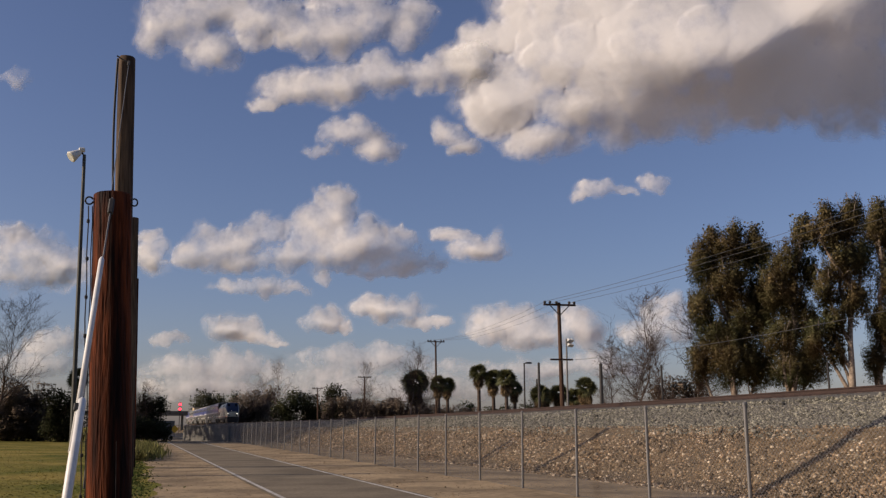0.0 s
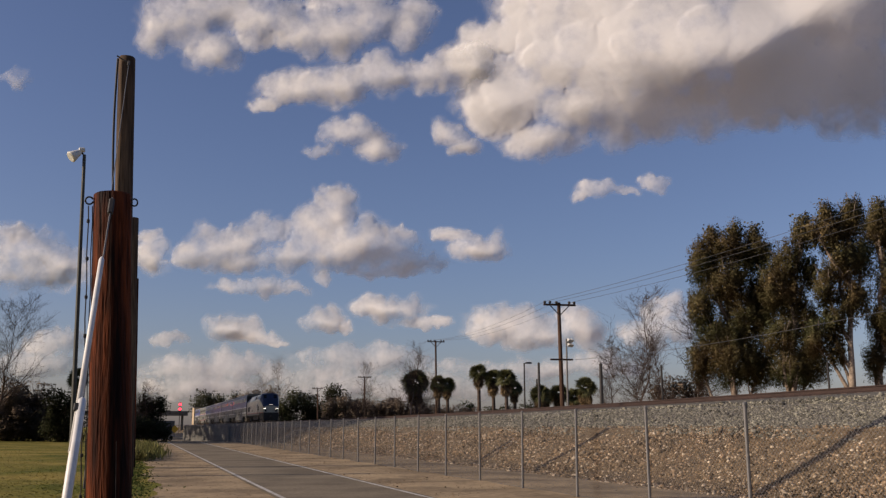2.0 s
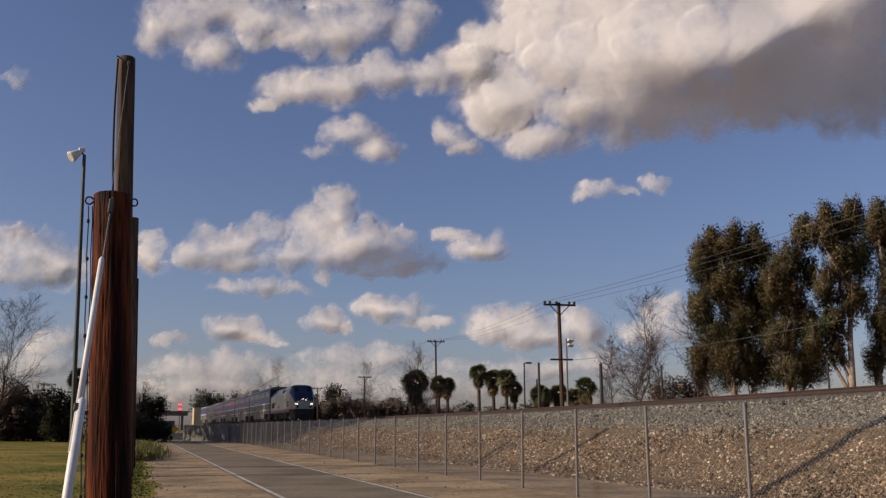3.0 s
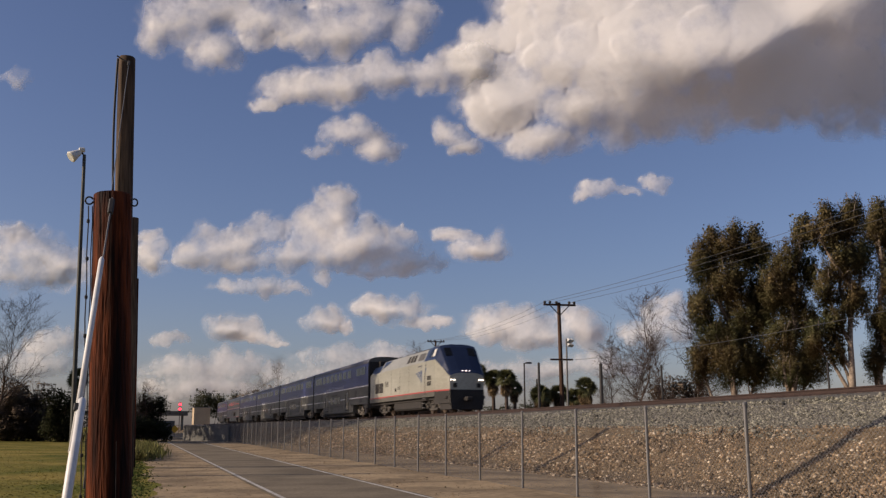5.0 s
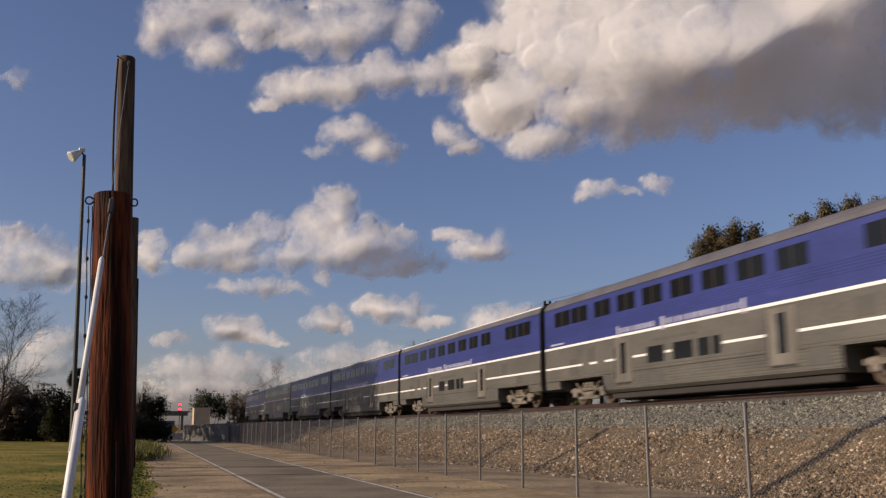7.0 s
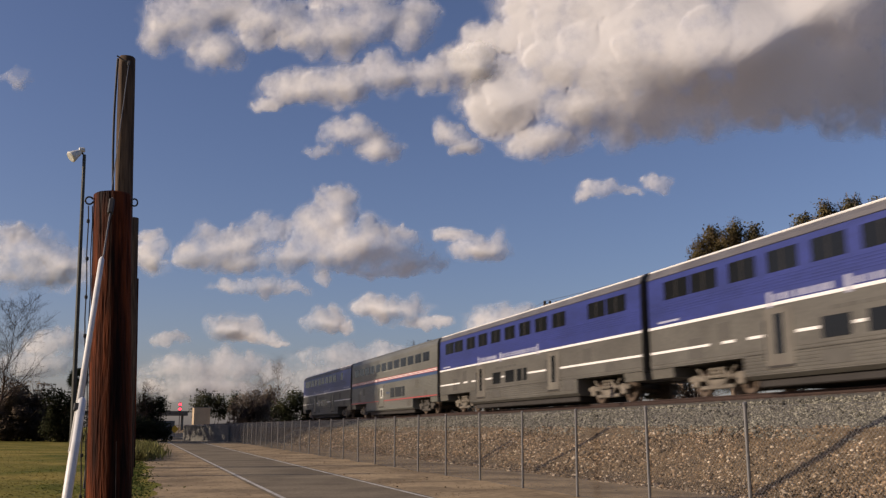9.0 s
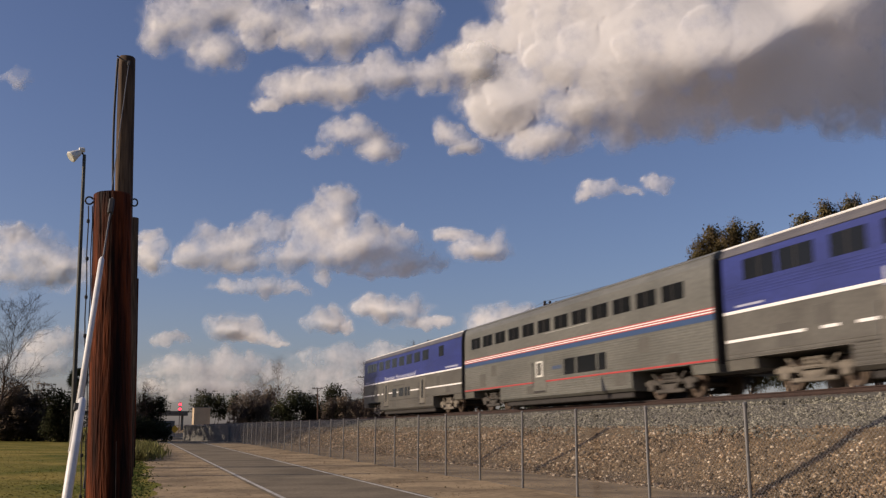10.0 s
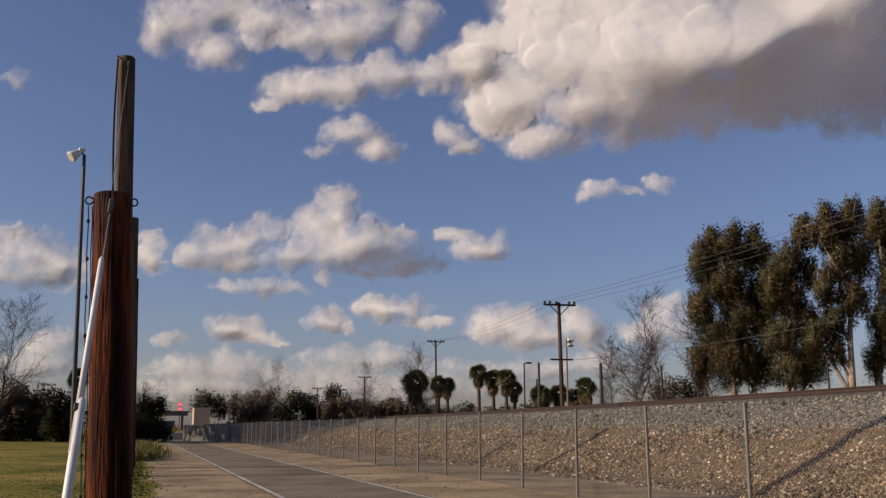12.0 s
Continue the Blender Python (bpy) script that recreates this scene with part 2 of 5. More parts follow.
def rail_z(y):
    """Height of the rail heads: the line climbs gently towards the camera's end."""
    return 2.22 + 0.36 * math.exp(-(max(y, -30) - 20) / 35)

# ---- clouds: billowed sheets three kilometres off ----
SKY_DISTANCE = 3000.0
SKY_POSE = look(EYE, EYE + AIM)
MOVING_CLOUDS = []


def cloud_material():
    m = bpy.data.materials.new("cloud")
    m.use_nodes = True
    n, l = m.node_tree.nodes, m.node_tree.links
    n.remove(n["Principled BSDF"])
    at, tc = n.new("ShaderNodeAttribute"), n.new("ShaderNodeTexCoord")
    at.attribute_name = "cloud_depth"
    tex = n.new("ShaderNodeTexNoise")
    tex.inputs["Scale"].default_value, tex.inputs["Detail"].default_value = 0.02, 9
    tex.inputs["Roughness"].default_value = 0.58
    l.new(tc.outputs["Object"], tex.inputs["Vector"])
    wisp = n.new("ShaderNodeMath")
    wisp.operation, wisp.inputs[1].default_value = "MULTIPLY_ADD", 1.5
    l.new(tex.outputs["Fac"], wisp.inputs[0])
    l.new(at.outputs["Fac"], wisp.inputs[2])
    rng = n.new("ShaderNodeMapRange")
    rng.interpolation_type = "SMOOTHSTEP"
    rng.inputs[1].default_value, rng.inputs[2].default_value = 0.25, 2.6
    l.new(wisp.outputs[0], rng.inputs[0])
    # invented normals, not the sheet's own, give it the soft shading of round billows
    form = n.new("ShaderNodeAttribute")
    form.attribute_name = "shade_normal"
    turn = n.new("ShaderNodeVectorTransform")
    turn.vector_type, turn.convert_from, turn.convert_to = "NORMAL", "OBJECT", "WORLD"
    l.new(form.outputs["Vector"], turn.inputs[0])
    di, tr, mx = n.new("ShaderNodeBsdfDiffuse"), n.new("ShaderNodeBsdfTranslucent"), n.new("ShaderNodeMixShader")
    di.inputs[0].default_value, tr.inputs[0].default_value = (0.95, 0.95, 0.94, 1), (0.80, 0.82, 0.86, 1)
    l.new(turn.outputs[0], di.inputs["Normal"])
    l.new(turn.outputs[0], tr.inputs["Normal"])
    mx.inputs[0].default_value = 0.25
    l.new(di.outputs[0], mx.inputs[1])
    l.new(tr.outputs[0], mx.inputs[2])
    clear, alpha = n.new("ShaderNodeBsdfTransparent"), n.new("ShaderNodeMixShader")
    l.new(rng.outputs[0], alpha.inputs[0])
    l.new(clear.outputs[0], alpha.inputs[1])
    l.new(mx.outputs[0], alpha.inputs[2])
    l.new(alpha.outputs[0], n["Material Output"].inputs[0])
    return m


CLOUD = cloud_material()


def value_noise(u, v, size, seed):
    """Smooth random values over the plane, one knot every size metres."""
    rng = np.random.default_rng(seed)
    grid = rng.random((128, 128))
    a, b = u / size + 500, v / size + 500
    i, j = np.floor(a).astype(int), np.floor(b).astype(int)
    fa, fb = a - i, b - j
    fa, fb = fa * fa * (3 - 2 * fa), fb * fb * (3 - 2 * fb)
    g = lambda p, q: grid[p % 128, q % 128]
    return (g(i, j) * (1 - fa) + g(i + 1, j) * fa) * (1 - fb) + (g(i, j + 1) * (1 - fa) + g(i + 1, j + 1) * fa) * fb - 0.5


def fbm(u, v, size, seed, octaves=4):
    return sum(value_noise(u, v, size / 2 ** k, seed + k) * 0.55 ** k for k in range(octaves))


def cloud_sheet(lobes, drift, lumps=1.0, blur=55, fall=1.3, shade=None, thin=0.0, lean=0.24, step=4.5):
    """One bank of cumulus: round puffs heaped over wide lobes (centre and half sizes in metres, across and up)."""
    seed = 11 + 7 * len(MOVING_CLOUDS)
    rng = np.random.default_rng(seed)
    lo_u = min(a - 1.5 * c - 30 for a, b, c, d in lobes)
    hi_u = max(a + 1.5 * c + 30 for a, b, c, d in lobes)
    lo_v = min(b - 1.5 * d - 30 for a, b, c, d in lobes)
    hi_v = max(b + 1.5 * d + 30 for a, b, c, d in lobes)
    us, vs = np.arange(lo_u, hi_u, step), np.arange(lo_v, hi_v, step)
    u, v = np.meshgrid(us, vs)
    wu = u + 34 * fbm(u, v, 120, seed, 4) + 10 * fbm(u, v, 26, seed + 9, 3)
    wv = v + 26 * fbm(u, v, 120, seed + 20, 4) + 10 * fbm(u, v, 26, seed + 29, 3)
    total, dome, puffs = np.zeros_like(u), np.zeros_like(u), []
    for a, b, c, d in lobes:
        # flat undersides: lobes reach less far down than up
        dv = np.where(wv < b, (wv - b) / (0.8 * d), (wv - b) / d)
        q = 1 - ((wu - a) / c) ** 2 - dv ** 2
        total += np.exp(4 * np.clip(q, -4, 1))
        dome = np.maximum(dome, np.sqrt(np.clip(q, 0, 1)) * min(c, 1.5 * d) * 0.8)
        for size, count in ((0.62, 7), (0.36, 16), (0.2, 34)):
            for _ in range(count):
                ang, rad = rng.uniform(0, 6.283), rng.uniform(0, 1) ** 0.5
                y = math.sin(ang) * rad * (0.92 if math.sin(ang) > 0 else 0.6)
                r = min(c, d, 110) * size * rng.uniform(0.7, 1.25)
                puffs.append((a + c * 0.92 * rad * math.cos(ang), b + d * y, r, 0.75 * min(c, 1.5 * d) * math.sqrt(max(0, 1 - rad * rad))))

    def soften(h, times):
        for _ in range(times):
            p = np.pad(h, 1, mode="edge")
            h = (p[1:-1, 1:-1] * 2 + p[:-2, 1:-1] + p[2:, 1:-1] + p[1:-1, :-2] + p[1:-1, 2:]) / 6
        return h

    heap, edge = dome.copy(), np.full_like(u, -4.0)
    for a, b, r, z in puffs:
        i0, i1 = int((a - r - 40 - lo_u) / step), int((a + r + 40 - lo_u) / step) + 1
        j0, j1 = int((b - r - 40 - lo_v) / step), int((b + r + 40 - lo_v) / step) + 1
        win = np.s_[max(0, j0):max(0, j1), max(0, i0):max(0, i1)]
        q = 1 - ((wu[win] - a) ** 2 + (wv[win] - b) ** 2) / (r * r)
        heap[win] = np.maximum(heap[win], np.where(q > 0, z + r * 0.8 * np.sqrt(np.clip(q, 0, 1)), 0))
        edge[win] = np.maximum(edge[win], np.clip(q, -4, 1) * 0.7)
    density = np.logaddexp(4 * np.log(total + 1e-6) / 4, 4 * edge) / 4 + thin + 0.95 * fbm(u, v, 110, seed + 50, 6)
    round_dome = soften(dome, blur)
    height = 0.9 * round_dome + lumps * (0.07 * soften(heap - dome, 10) + 0.28 * soften(heap - dome, 30)) + 2.6 * fbm(u, v, 50, seed + 40, 4)
    thick = np.zeros_like(u)
    if shade:
        # normals are tipped to the right here, putting a dark side into the bank
        thick = soften(np.clip(0.42 * (u - shade[0]) - 0.9 * (v - shade[1]) + 120 * fbm(u, v, 220, seed + 77, 4), 0, None), 150) * shade[2]
        height = height * np.exp(-thick)
    gy, gx = np.gradient(height, step)
    steep = 0.8 / np.sqrt(1 + 0.35 * (gx * gx + gy * gy))
    # lean tips every normal sunward to brighten the bank; fall scales its dark undersides
    form = np.stack([-steep * gx - lean + np.minimum(thick, 1.5), -fall * steep * gy + 0.5 * lean, np.ones_like(gx)], -1)
    form /= np.linalg.norm(form, axis=-1, keepdims=True)
    keep = density > -0.8
    cells = keep[:-1, :-1] & keep[1:, :-1] & keep[:-1, 1:] & keep[1:, 1:]
    w = u.shape[1]
    j, i = np.nonzero(cells)
    quads = np.stack([j * w + i, j * w + i + 1, (j + 1) * w + i + 1, (j + 1) * w + i], 1)
    used, quads = np.unique(quads, return_inverse=True)
    quads = quads.reshape(-1, 4)
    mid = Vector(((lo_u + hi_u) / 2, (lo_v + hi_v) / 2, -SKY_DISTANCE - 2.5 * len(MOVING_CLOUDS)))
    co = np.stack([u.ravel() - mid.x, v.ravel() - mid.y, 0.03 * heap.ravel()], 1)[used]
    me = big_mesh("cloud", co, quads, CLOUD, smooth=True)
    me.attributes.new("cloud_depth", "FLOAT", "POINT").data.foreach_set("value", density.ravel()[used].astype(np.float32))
    me.attributes.new("shade_normal", "FLOAT_VECTOR", "POINT").data.foreach_set("vector", form.reshape(-1, 3)[used].astype(np.float32).ravel())
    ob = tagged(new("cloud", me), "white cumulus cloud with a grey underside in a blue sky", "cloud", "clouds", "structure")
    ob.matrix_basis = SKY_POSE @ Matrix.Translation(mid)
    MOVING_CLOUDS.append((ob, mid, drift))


HIGH_BANK = ((-852, 721, 135, 75), (-927, 681, 58, 61), (-740, 622, 86, 65), (-789, 766, 171, 68), (-564, 721, 126, 72), (-403, 676, 144, 72), (-241, 717, 126, 86), (-111, 688, 75, 75), (-295, 782, 162, 54), (-600, 658, 72, 32),)
cloud_sheet(HIGH_BANK, 16, lumps=0.45, thin=0.05, lean=0.3, fall=0.8)
MIDDLE_BANK = ((-465, 505, 126, 58), (-564, 465, 58, 22), (-331, 519, 108, 65), (-169, 555, 126, 58), (-34, 559, 108, 58), (92, 580, 81, 54),)
cloud_sheet(MIDDLE_BANK, 13, lumps=0.45, thin=0.08, lean=0.32, fall=0.9)
LOOSE_PUFF = ((-280, 361, 101, 54), (-376, 311, 65, 29), (-201, 304, 65, 43), (-259, 406, 43, 22),)
cloud_sheet(LOOSE_PUFF, 4, lumps=0.5, thin=-0.04, fall=0.9)
SLANTED_WISP = ((20, 370, 50, 36), (75, 322, 50, 32),)
cloud_sheet(SLANTED_WISP, 7, lumps=0.7, thin=-0.15)
GREAT_CLOUD = ((658, 442, 270, 93), (981, 496, 341, 104), (1287, 496, 270, 108), (298, 730, 99, 90), (155, 663, 75, 61), (79, 609, 65, 47), (406, 613, 198, 144), (208, 473, 135, 93), (151, 424, 68, 65), (307, 340, 99, 54), (586, 577, 234, 153), (478, 451, 198, 90), (855, 649, 449, 234), (1107, 577, 395, 153), (1368, 604, 270, 180), (748, 469, 234, 90), (1323, 775, 395, 216), (568, 783, 341, 144),)
cloud_sheet(GREAT_CLOUD, 11, lumps=0.18, blur=200, shade=(360, 365, 0.0036), thin=0.75, lean=0.36)
THIN_PUFFS = ((496, 185, 75, 32), (442, 167, 36, 16), (670, 208, 47, 25), (586, 181, 50, 14),)
cloud_sheet(THIN_PUFFS, 16, lumps=0.5, thin=-0.15, fall=0.8)
CENTRE_CLOUD = ((-341, 164, 68, 47), (-367, 95, 93, 68), (-403, 65, 75, 65), (-259, 16, 135, 65), (-424, 11, 68, 50), (-564, 52, 75, 47), (-658, 20, 83, 58), (-744, -2, 90, 58), (-801, -45, 47, 29), (-331, -25, 162, 54), (-151, -2, 119, 43), (-88, -49, 126, 32), (-214, -70, 153, 22), (-483, -20, 99, 50), (-690, -38, 135, 36), (-115, 47, 40, 22),)
cloud_sheet(CENTRE_CLOUD, 4, lumps=0.75, thin=0.2, lean=0.45, fall=1.6, shade=(-400, -45, 0.0055))
CENTRE_TAIL = ((29, 47, 72, 29), (119, 2, 86, 45), (180, -7, 47, 31),)
cloud_sheet(CENTRE_TAIL, 11, lumps=0.8, thin=0.12, lean=0.3)
UNDER_WISP = ((-600, -115, 126, 31), (-474, -133, 65, 22), (-376, -88, 27, 22), (-690, -115, 50, 20),)
cloud_sheet(UNDER_WISP, 0, lumps=0.6, thin=-0.02)
WEST_CLOUD = ((-1337, -16, 144, 75), (-1247, -52, 86, 65), (-1369, 23, 65, 47), (-1337, -92, 162, 50), (-1197, -38, 50, 50), (-924, -34, 47, 58), (-933, 34, 40, 22),)
cloud_sheet(WEST_CLOUD, 0, lumps=0.7, thin=0.25, lean=0.55, fall=2.0)
LOW_PUFFS = ((-690, -250, 75, 47), (-618, -279, 90, 25), (-537, -297, 36, 14), (-394, -235, 68, 40), (-331, -259, 32, 23), (-169, -196, 108, 45), (-75, -241, 93, 23), (-241, -187, 54, 34), (-4, -243, 40, 18),)
cloud_sheet(LOW_PUFFS, 5, lumps=0.8, thin=0.15, lean=0.4, fall=1.6)
EAST_LOW_CLOUD = ((208, -241, 126, 54), (137, -277, 83, 31), (280, -286, 119, 47), (424, -250, 79, 58), (388, -205, 40, 31), (453, -289, 47, 40), (712, -205, 65, 40), (658, -268, 90, 40), (748, -268, 83, 49),)
cloud_sheet(EAST_LOW_CLOUD, 4, lumps=0.8, thin=0.15, lean=0.34)
SMALL_PUFF = ((-1369, 544, 54, 31),)
cloud_sheet(SMALL_PUFF, 4, lumps=0.5, thin=-0.08)
HORIZON_BANK = ((-888, -295, 72, 22), (-816, -385, 144, 47), (-654, -376, 108, 43), (-762, -447, 216, 40), (-331, -358, 162, 47), (-403, -408, 216, 40), (-151, -358, 126, 47), (-259, -451, 323, 47), (173, -385, 252, 40), (460, -376, 180, 47), (-1247, -304, 108, 40), (-1301, -376, 162, 47), (-7, -447, 359, 47),)
cloud_sheet(HORIZON_BANK, 2, lumps=0.35, thin=0.0, lean=0.14, fall=0.7)
# ---- ground ----
PATH_LEFT, PATH_RIGHT = 2.85, 6.08
TOE, TRACK_X = 12.6, 19.55


def strip(name, xs, z_of, y0, y1, step, mat, label, category, shared=None):
    """A long sheet along the railway; z_of(i, x, y) gives its height."""
    ys = list(np.arange(y0, y1 + 0.01, step))
    vs = [(x, y, z_of(k, x, y)) for y in ys for k, x in enumerate(xs)]
    n = len(xs)
    if name == "dirt_shoulder":
        vs = [(x + (0.16 * math.sin(y * 0.55) + 0.12 * math.sin(y * 1.7 + 1) if x < 0.6 else 0), y, z) for x, y, z in vs]
    fs = [(j * n + k, j * n + k + 1, (j + 1) * n + k + 1, (j + 1) * n + k) for j in range(len(ys) - 1) for k in range(n - 1)]
    me = big_mesh(name, vs, fs, mat, smooth=True)
    return tagged(new(name, me), label, category, kind="structure")


def ground():
    s = Shape()
    xs = [-4500, -300, -60, -20, -8, -2, -0.3, 0.5, 1.5, 2.6, 40, 300, 4500]
    ys = [-4500, -200, -30, 0, 10, 20, 30, 40, 55, 70, 90, 120, 160, 220, 400, 4500]
    n = len(xs)
    vs = []
    for y in ys:
        for x in xs:
            rise = 0.2 * min(1, max(0, (-x - 2) / 25)) if -200 < y < 200 else 0
            vs.append((x, y, rise))
    fs = [(j * n + k, j * n + k + 1, (j + 1) * n + k + 1, (j + 1) * n + k) for j in range(len(ys) - 1) for k in range(n - 1)]
    s.add(vs, fs)
    for idx, f in enumerate(s.f):
        cx = sum(vs[i][0] for i in f) / 4
        s.s[idx] = 0 if cx < 2.0 else 1
    tagged(new("ground", s.mesh("ground", GRASS, DIRT, smooth=True)), "mown yellow-green grass beside bare brown earth", "ground", kind="structure")


def path_z(k, x, y):
    return 0.02


ground()
strip("pavement", [PATH_LEFT, 3.6, 4.4, 5.2, PATH_RIGHT], path_z, -20, 200, 4, ASPHALT, "worn grey asphalt cycle path", "path")
for px in (2.94, 5.88):
    strip("road_line", [px, px + 0.10], lambda k, x, y: 0.025, -20, 200, 4, LINE, "worn white line on the edge of the path", "road marking")
strip("dirt_verge", [6.08, 6.7, 7.6, 9.0, 10.8, 12.7], lambda k, x, y: 0.012 + 0.035 * (math.sin(y * 0.7 + x * 2.1) ** 2 if 0 < k < 5 else 0), -20, 420, 0.8, DIRT,
      "bare brown earth verge with tyre ruts", "ground")
strip("dirt_shoulder", [0.45, 1.1, 1.9, 2.84], lambda k, x, y: 0.009 + (0.012 * math.sin(y * 0.8 + x * 3) ** 2 if k in (1, 2) else 0), -20, 200, 0.8, DIRT, "bare trodden earth between grass and path", "ground")
# embankment: earth below, grey ballast above
BREAK_X, BREAK_Z = 15.3, 1.42


def bank_z(k, x, y):
    w = max(0.0, (x - TOE) / (BREAK_X - TOE))
    return w * BREAK_Z + (0.06 * math.sin(y * 0.5 + x) if 0.05 < w < 1 else 0)


def ballast_z(k, x, y):
    top = rail_z(y) - (0.32 if k < 4 or k > 6 else 0.2)
    if k < 3:
        return BREAK_Z - 0.05 + (top - BREAK_Z + 0.05) * (x - BREAK_X) / (17.5 - BREAK_X)
    return top if k < 8 else 0.0


strip("embankment", [TOE - 0.2, TOE, 13.2, 13.9, 14.6, BREAK_X + 0.05], bank_z, -200, 640, 1.2, EARTH, "brown stony earth embankment", "embankment")
strip("ballast_bed", [BREAK_X - 0.05, 16.2, 16.9, 17.5, 18.3, 19.55, 20.8, 21.6, 25.0], ballast_z, -200, 640, 1.6, BALLAST, "grey crushed-stone ballast on the embankment", "ballast")


def stones(name, count, y0, y1, across, size, mat, label):
    """Loose stones on the slope, each a rough eight-cornered lump."""
    rng = np.random.default_rng(5 + count)
    dirs = np.array([(1, 0, 0), (-1, 0, 0), (0, 1, 0), (0, -1, 0), (0, 0, 1), (0, 0, -1)], float)
    tri = np.array([(0, 2, 4), (2, 1, 4), (1, 3, 4), (3, 0, 4), (2, 0, 5), (1, 2, 5), (3, 1, 5), (0, 3, 5)])
    t = rng.random(count) ** 1.5
    ys = y0 + (y1 - y0) * t
    xs = across[0] + (across[1] - across[0]) * rng.random(count)
    zs = np.array([ballast_z(1, x, y) if x > BREAK_X else (bank_z(1, x, y) if x > TOE else 0.02) for x, y in zip(xs, ys)])
    r = size * np.exp(rng.normal(0, 0.45, count)) * (0.8 + 0.5 * t)
    r = np.minimum(r, 0.11)
    v = dirs[None] * (0.6 + 0.7 * rng.random((count, 6, 1)))
    ax = rng.normal(size=(count, 3))
    ax /= np.linalg.norm(ax, axis=1, keepdims=True)
    an = rng.random(count) * 6.28
    c, s = np.cos(an)[:, None, None], np.sin(an)[:, None, None]
    a = ax[:, None, :]
    v = v * c + np.cross(np.broadcast_to(a, v.shape), v) * s + a * (v * a).sum(-1, keepdims=True) * (1 - c)
    v = v * r[:, None, None] * np.array([1, 1.15, 0.75]) + np.stack([xs, ys, zs + 0.2 * r], 1)[:, None]
    f = (tri[None] + 6 * np.arange(count)[:, None, None]).reshape(-1, 3)
    tagged(new(name, big_mesh(name, v.reshape(-1, 3), f, mat)), label, "stones", kind="stuff")


stones("bank_stones", 42000, 14, 80, (TOE - 0.5, BREAK_X + 0.3), 0.029, STONE, "small tan stones on the embankment slope")
stones("large_stones", 8500, 14, 95, (TOE - 0.6, BREAK_X + 0.2), 0.032, PALE_STONE, "larger pale stones scattered on the embankment")
stones("verge_clods", 5000, 16, 70, (6.1, TOE), 0.012, STONE, "small clods and pebbles on the bare earth verge")
stones("path_side_clods", 3000, 18, 60, (0.6, 2.8), 0.006, STONE, "small pebbles on the bare earth beside the path")
stones("ballast_stones", 42000, 14, 80, (BREAK_X - 0.4, 17.5), 0.027, BALLAST_STONE, "loose grey ballast stones below the rails")

# ---- track ----


def track():
    t = thing("railway_track", Matrix(), "rusty steel rails on sleepers in grey ballast", "railway track", kind="structure")
    prof = [(-0.075, -0.17), (0.075, -0.17), (0.075, -0.155), (0.012, -0.13), (0.012, -0.05), (0.036, -0.035), (0.036, 0), (-0.036, 0),
            (-0.036, -0.035), (-0.012, -0.05), (-0.012, -0.13), (-0.075, -0.155)]
    ys = list(np.arange(-200, 641, 5))
    for rx in (TRACK_X - 0.753, TRACK_X + 0.753):
        s = Shape()
        s.loft([[(rx + a, y, rail_z(y) + b) for a, b in prof] for y in ys])
        part("rail", s, RUST, t)
    me = Shape().box((-1.3, -0.11, -0.15), (1.3, 0.11, 0), 0.02).mesh("sleeper", SLEEPER)
    for k in range(180):
        y = 10 + 0.6 * k
        part("sleeper", me, SLEEPER, t, m=pose(TRACK_X, y, rail_z(y) - 0.195))


track()

# ---- chain-link fence ----
FENCE_X, FENCE_H, BAY = 8.99, 1.84, 3.03


def fence():
    t = thing("chain_link_fence", Matrix(), "galvanised chain-link fence on steel posts", "fence", kind="structure")
    post = Shape().tube([(0, 0, -0.3), (0, 0, FENCE_H - 0.02)], 0.029, 8)
    post.tube([(0, 0, FENCE_H - 0.03), (0, 0, FENCE_H), (0, 0, FENCE_H + 0.025)], [0.04, 0.04, 0.018], 8)
    post_me = post.mesh("post", GALV)
    mesh = Shape()
    pitch, r = 0.075, 0.0021
    rows = FENCE_H - 0.08
    for sgn in (1, -1):
        k = -int(rows / pitch) - 1
        while k * pitch < BAY:
            a, z0, z1 = k * pitch, 0.03, 0.03 + rows
            y0, y1 = (a, a + rows) if sgn > 0 else (a + rows, a)
            # trimmed to the bay
            f = lambda y: z0 + (z1 - z0) * (y - y0) / (y1 - y0)
            ca, cb = min(max(y0, 0), BAY), min(max(y1, 0), BAY)
            if abs(ca - cb) > 0.02:
                mesh.tube([(0, ca, f(ca)), (0, cb, f(cb))], r, 3, cap=False)
            k += 1
    mesh.tube([(0, 0, FENCE_H - 0.05), (0, BAY, FENCE_H - 0.05)], 0.004, 4, cap=False)
    mesh.tube([(0, 0, 0.04), (0, BAY, 0.04)], 0.004, 4, cap=False)
    net_me = mesh.mesh("netting", GALV)
    rng = random.Random(4)
    for k in range(-6, 41):
        y = FENCE_Y0 + BAY * k
        part("post", post_me, GALV, t, m=pose(FENCE_X, y, 0, rng.uniform(-0.5, 0.5), rng.uniform(-0.5, 0.5)))
        part("netting", net_me, GALV, t, m=pose(FENCE_X + 0.04, y, 0))


FENCE_Y0 = 15.76
fence()
# ---- train ----
CAR_LENGTH, BODY = 25.91, 25.3
SPEED, COUPLING_AT_START = 30.7, 229.95


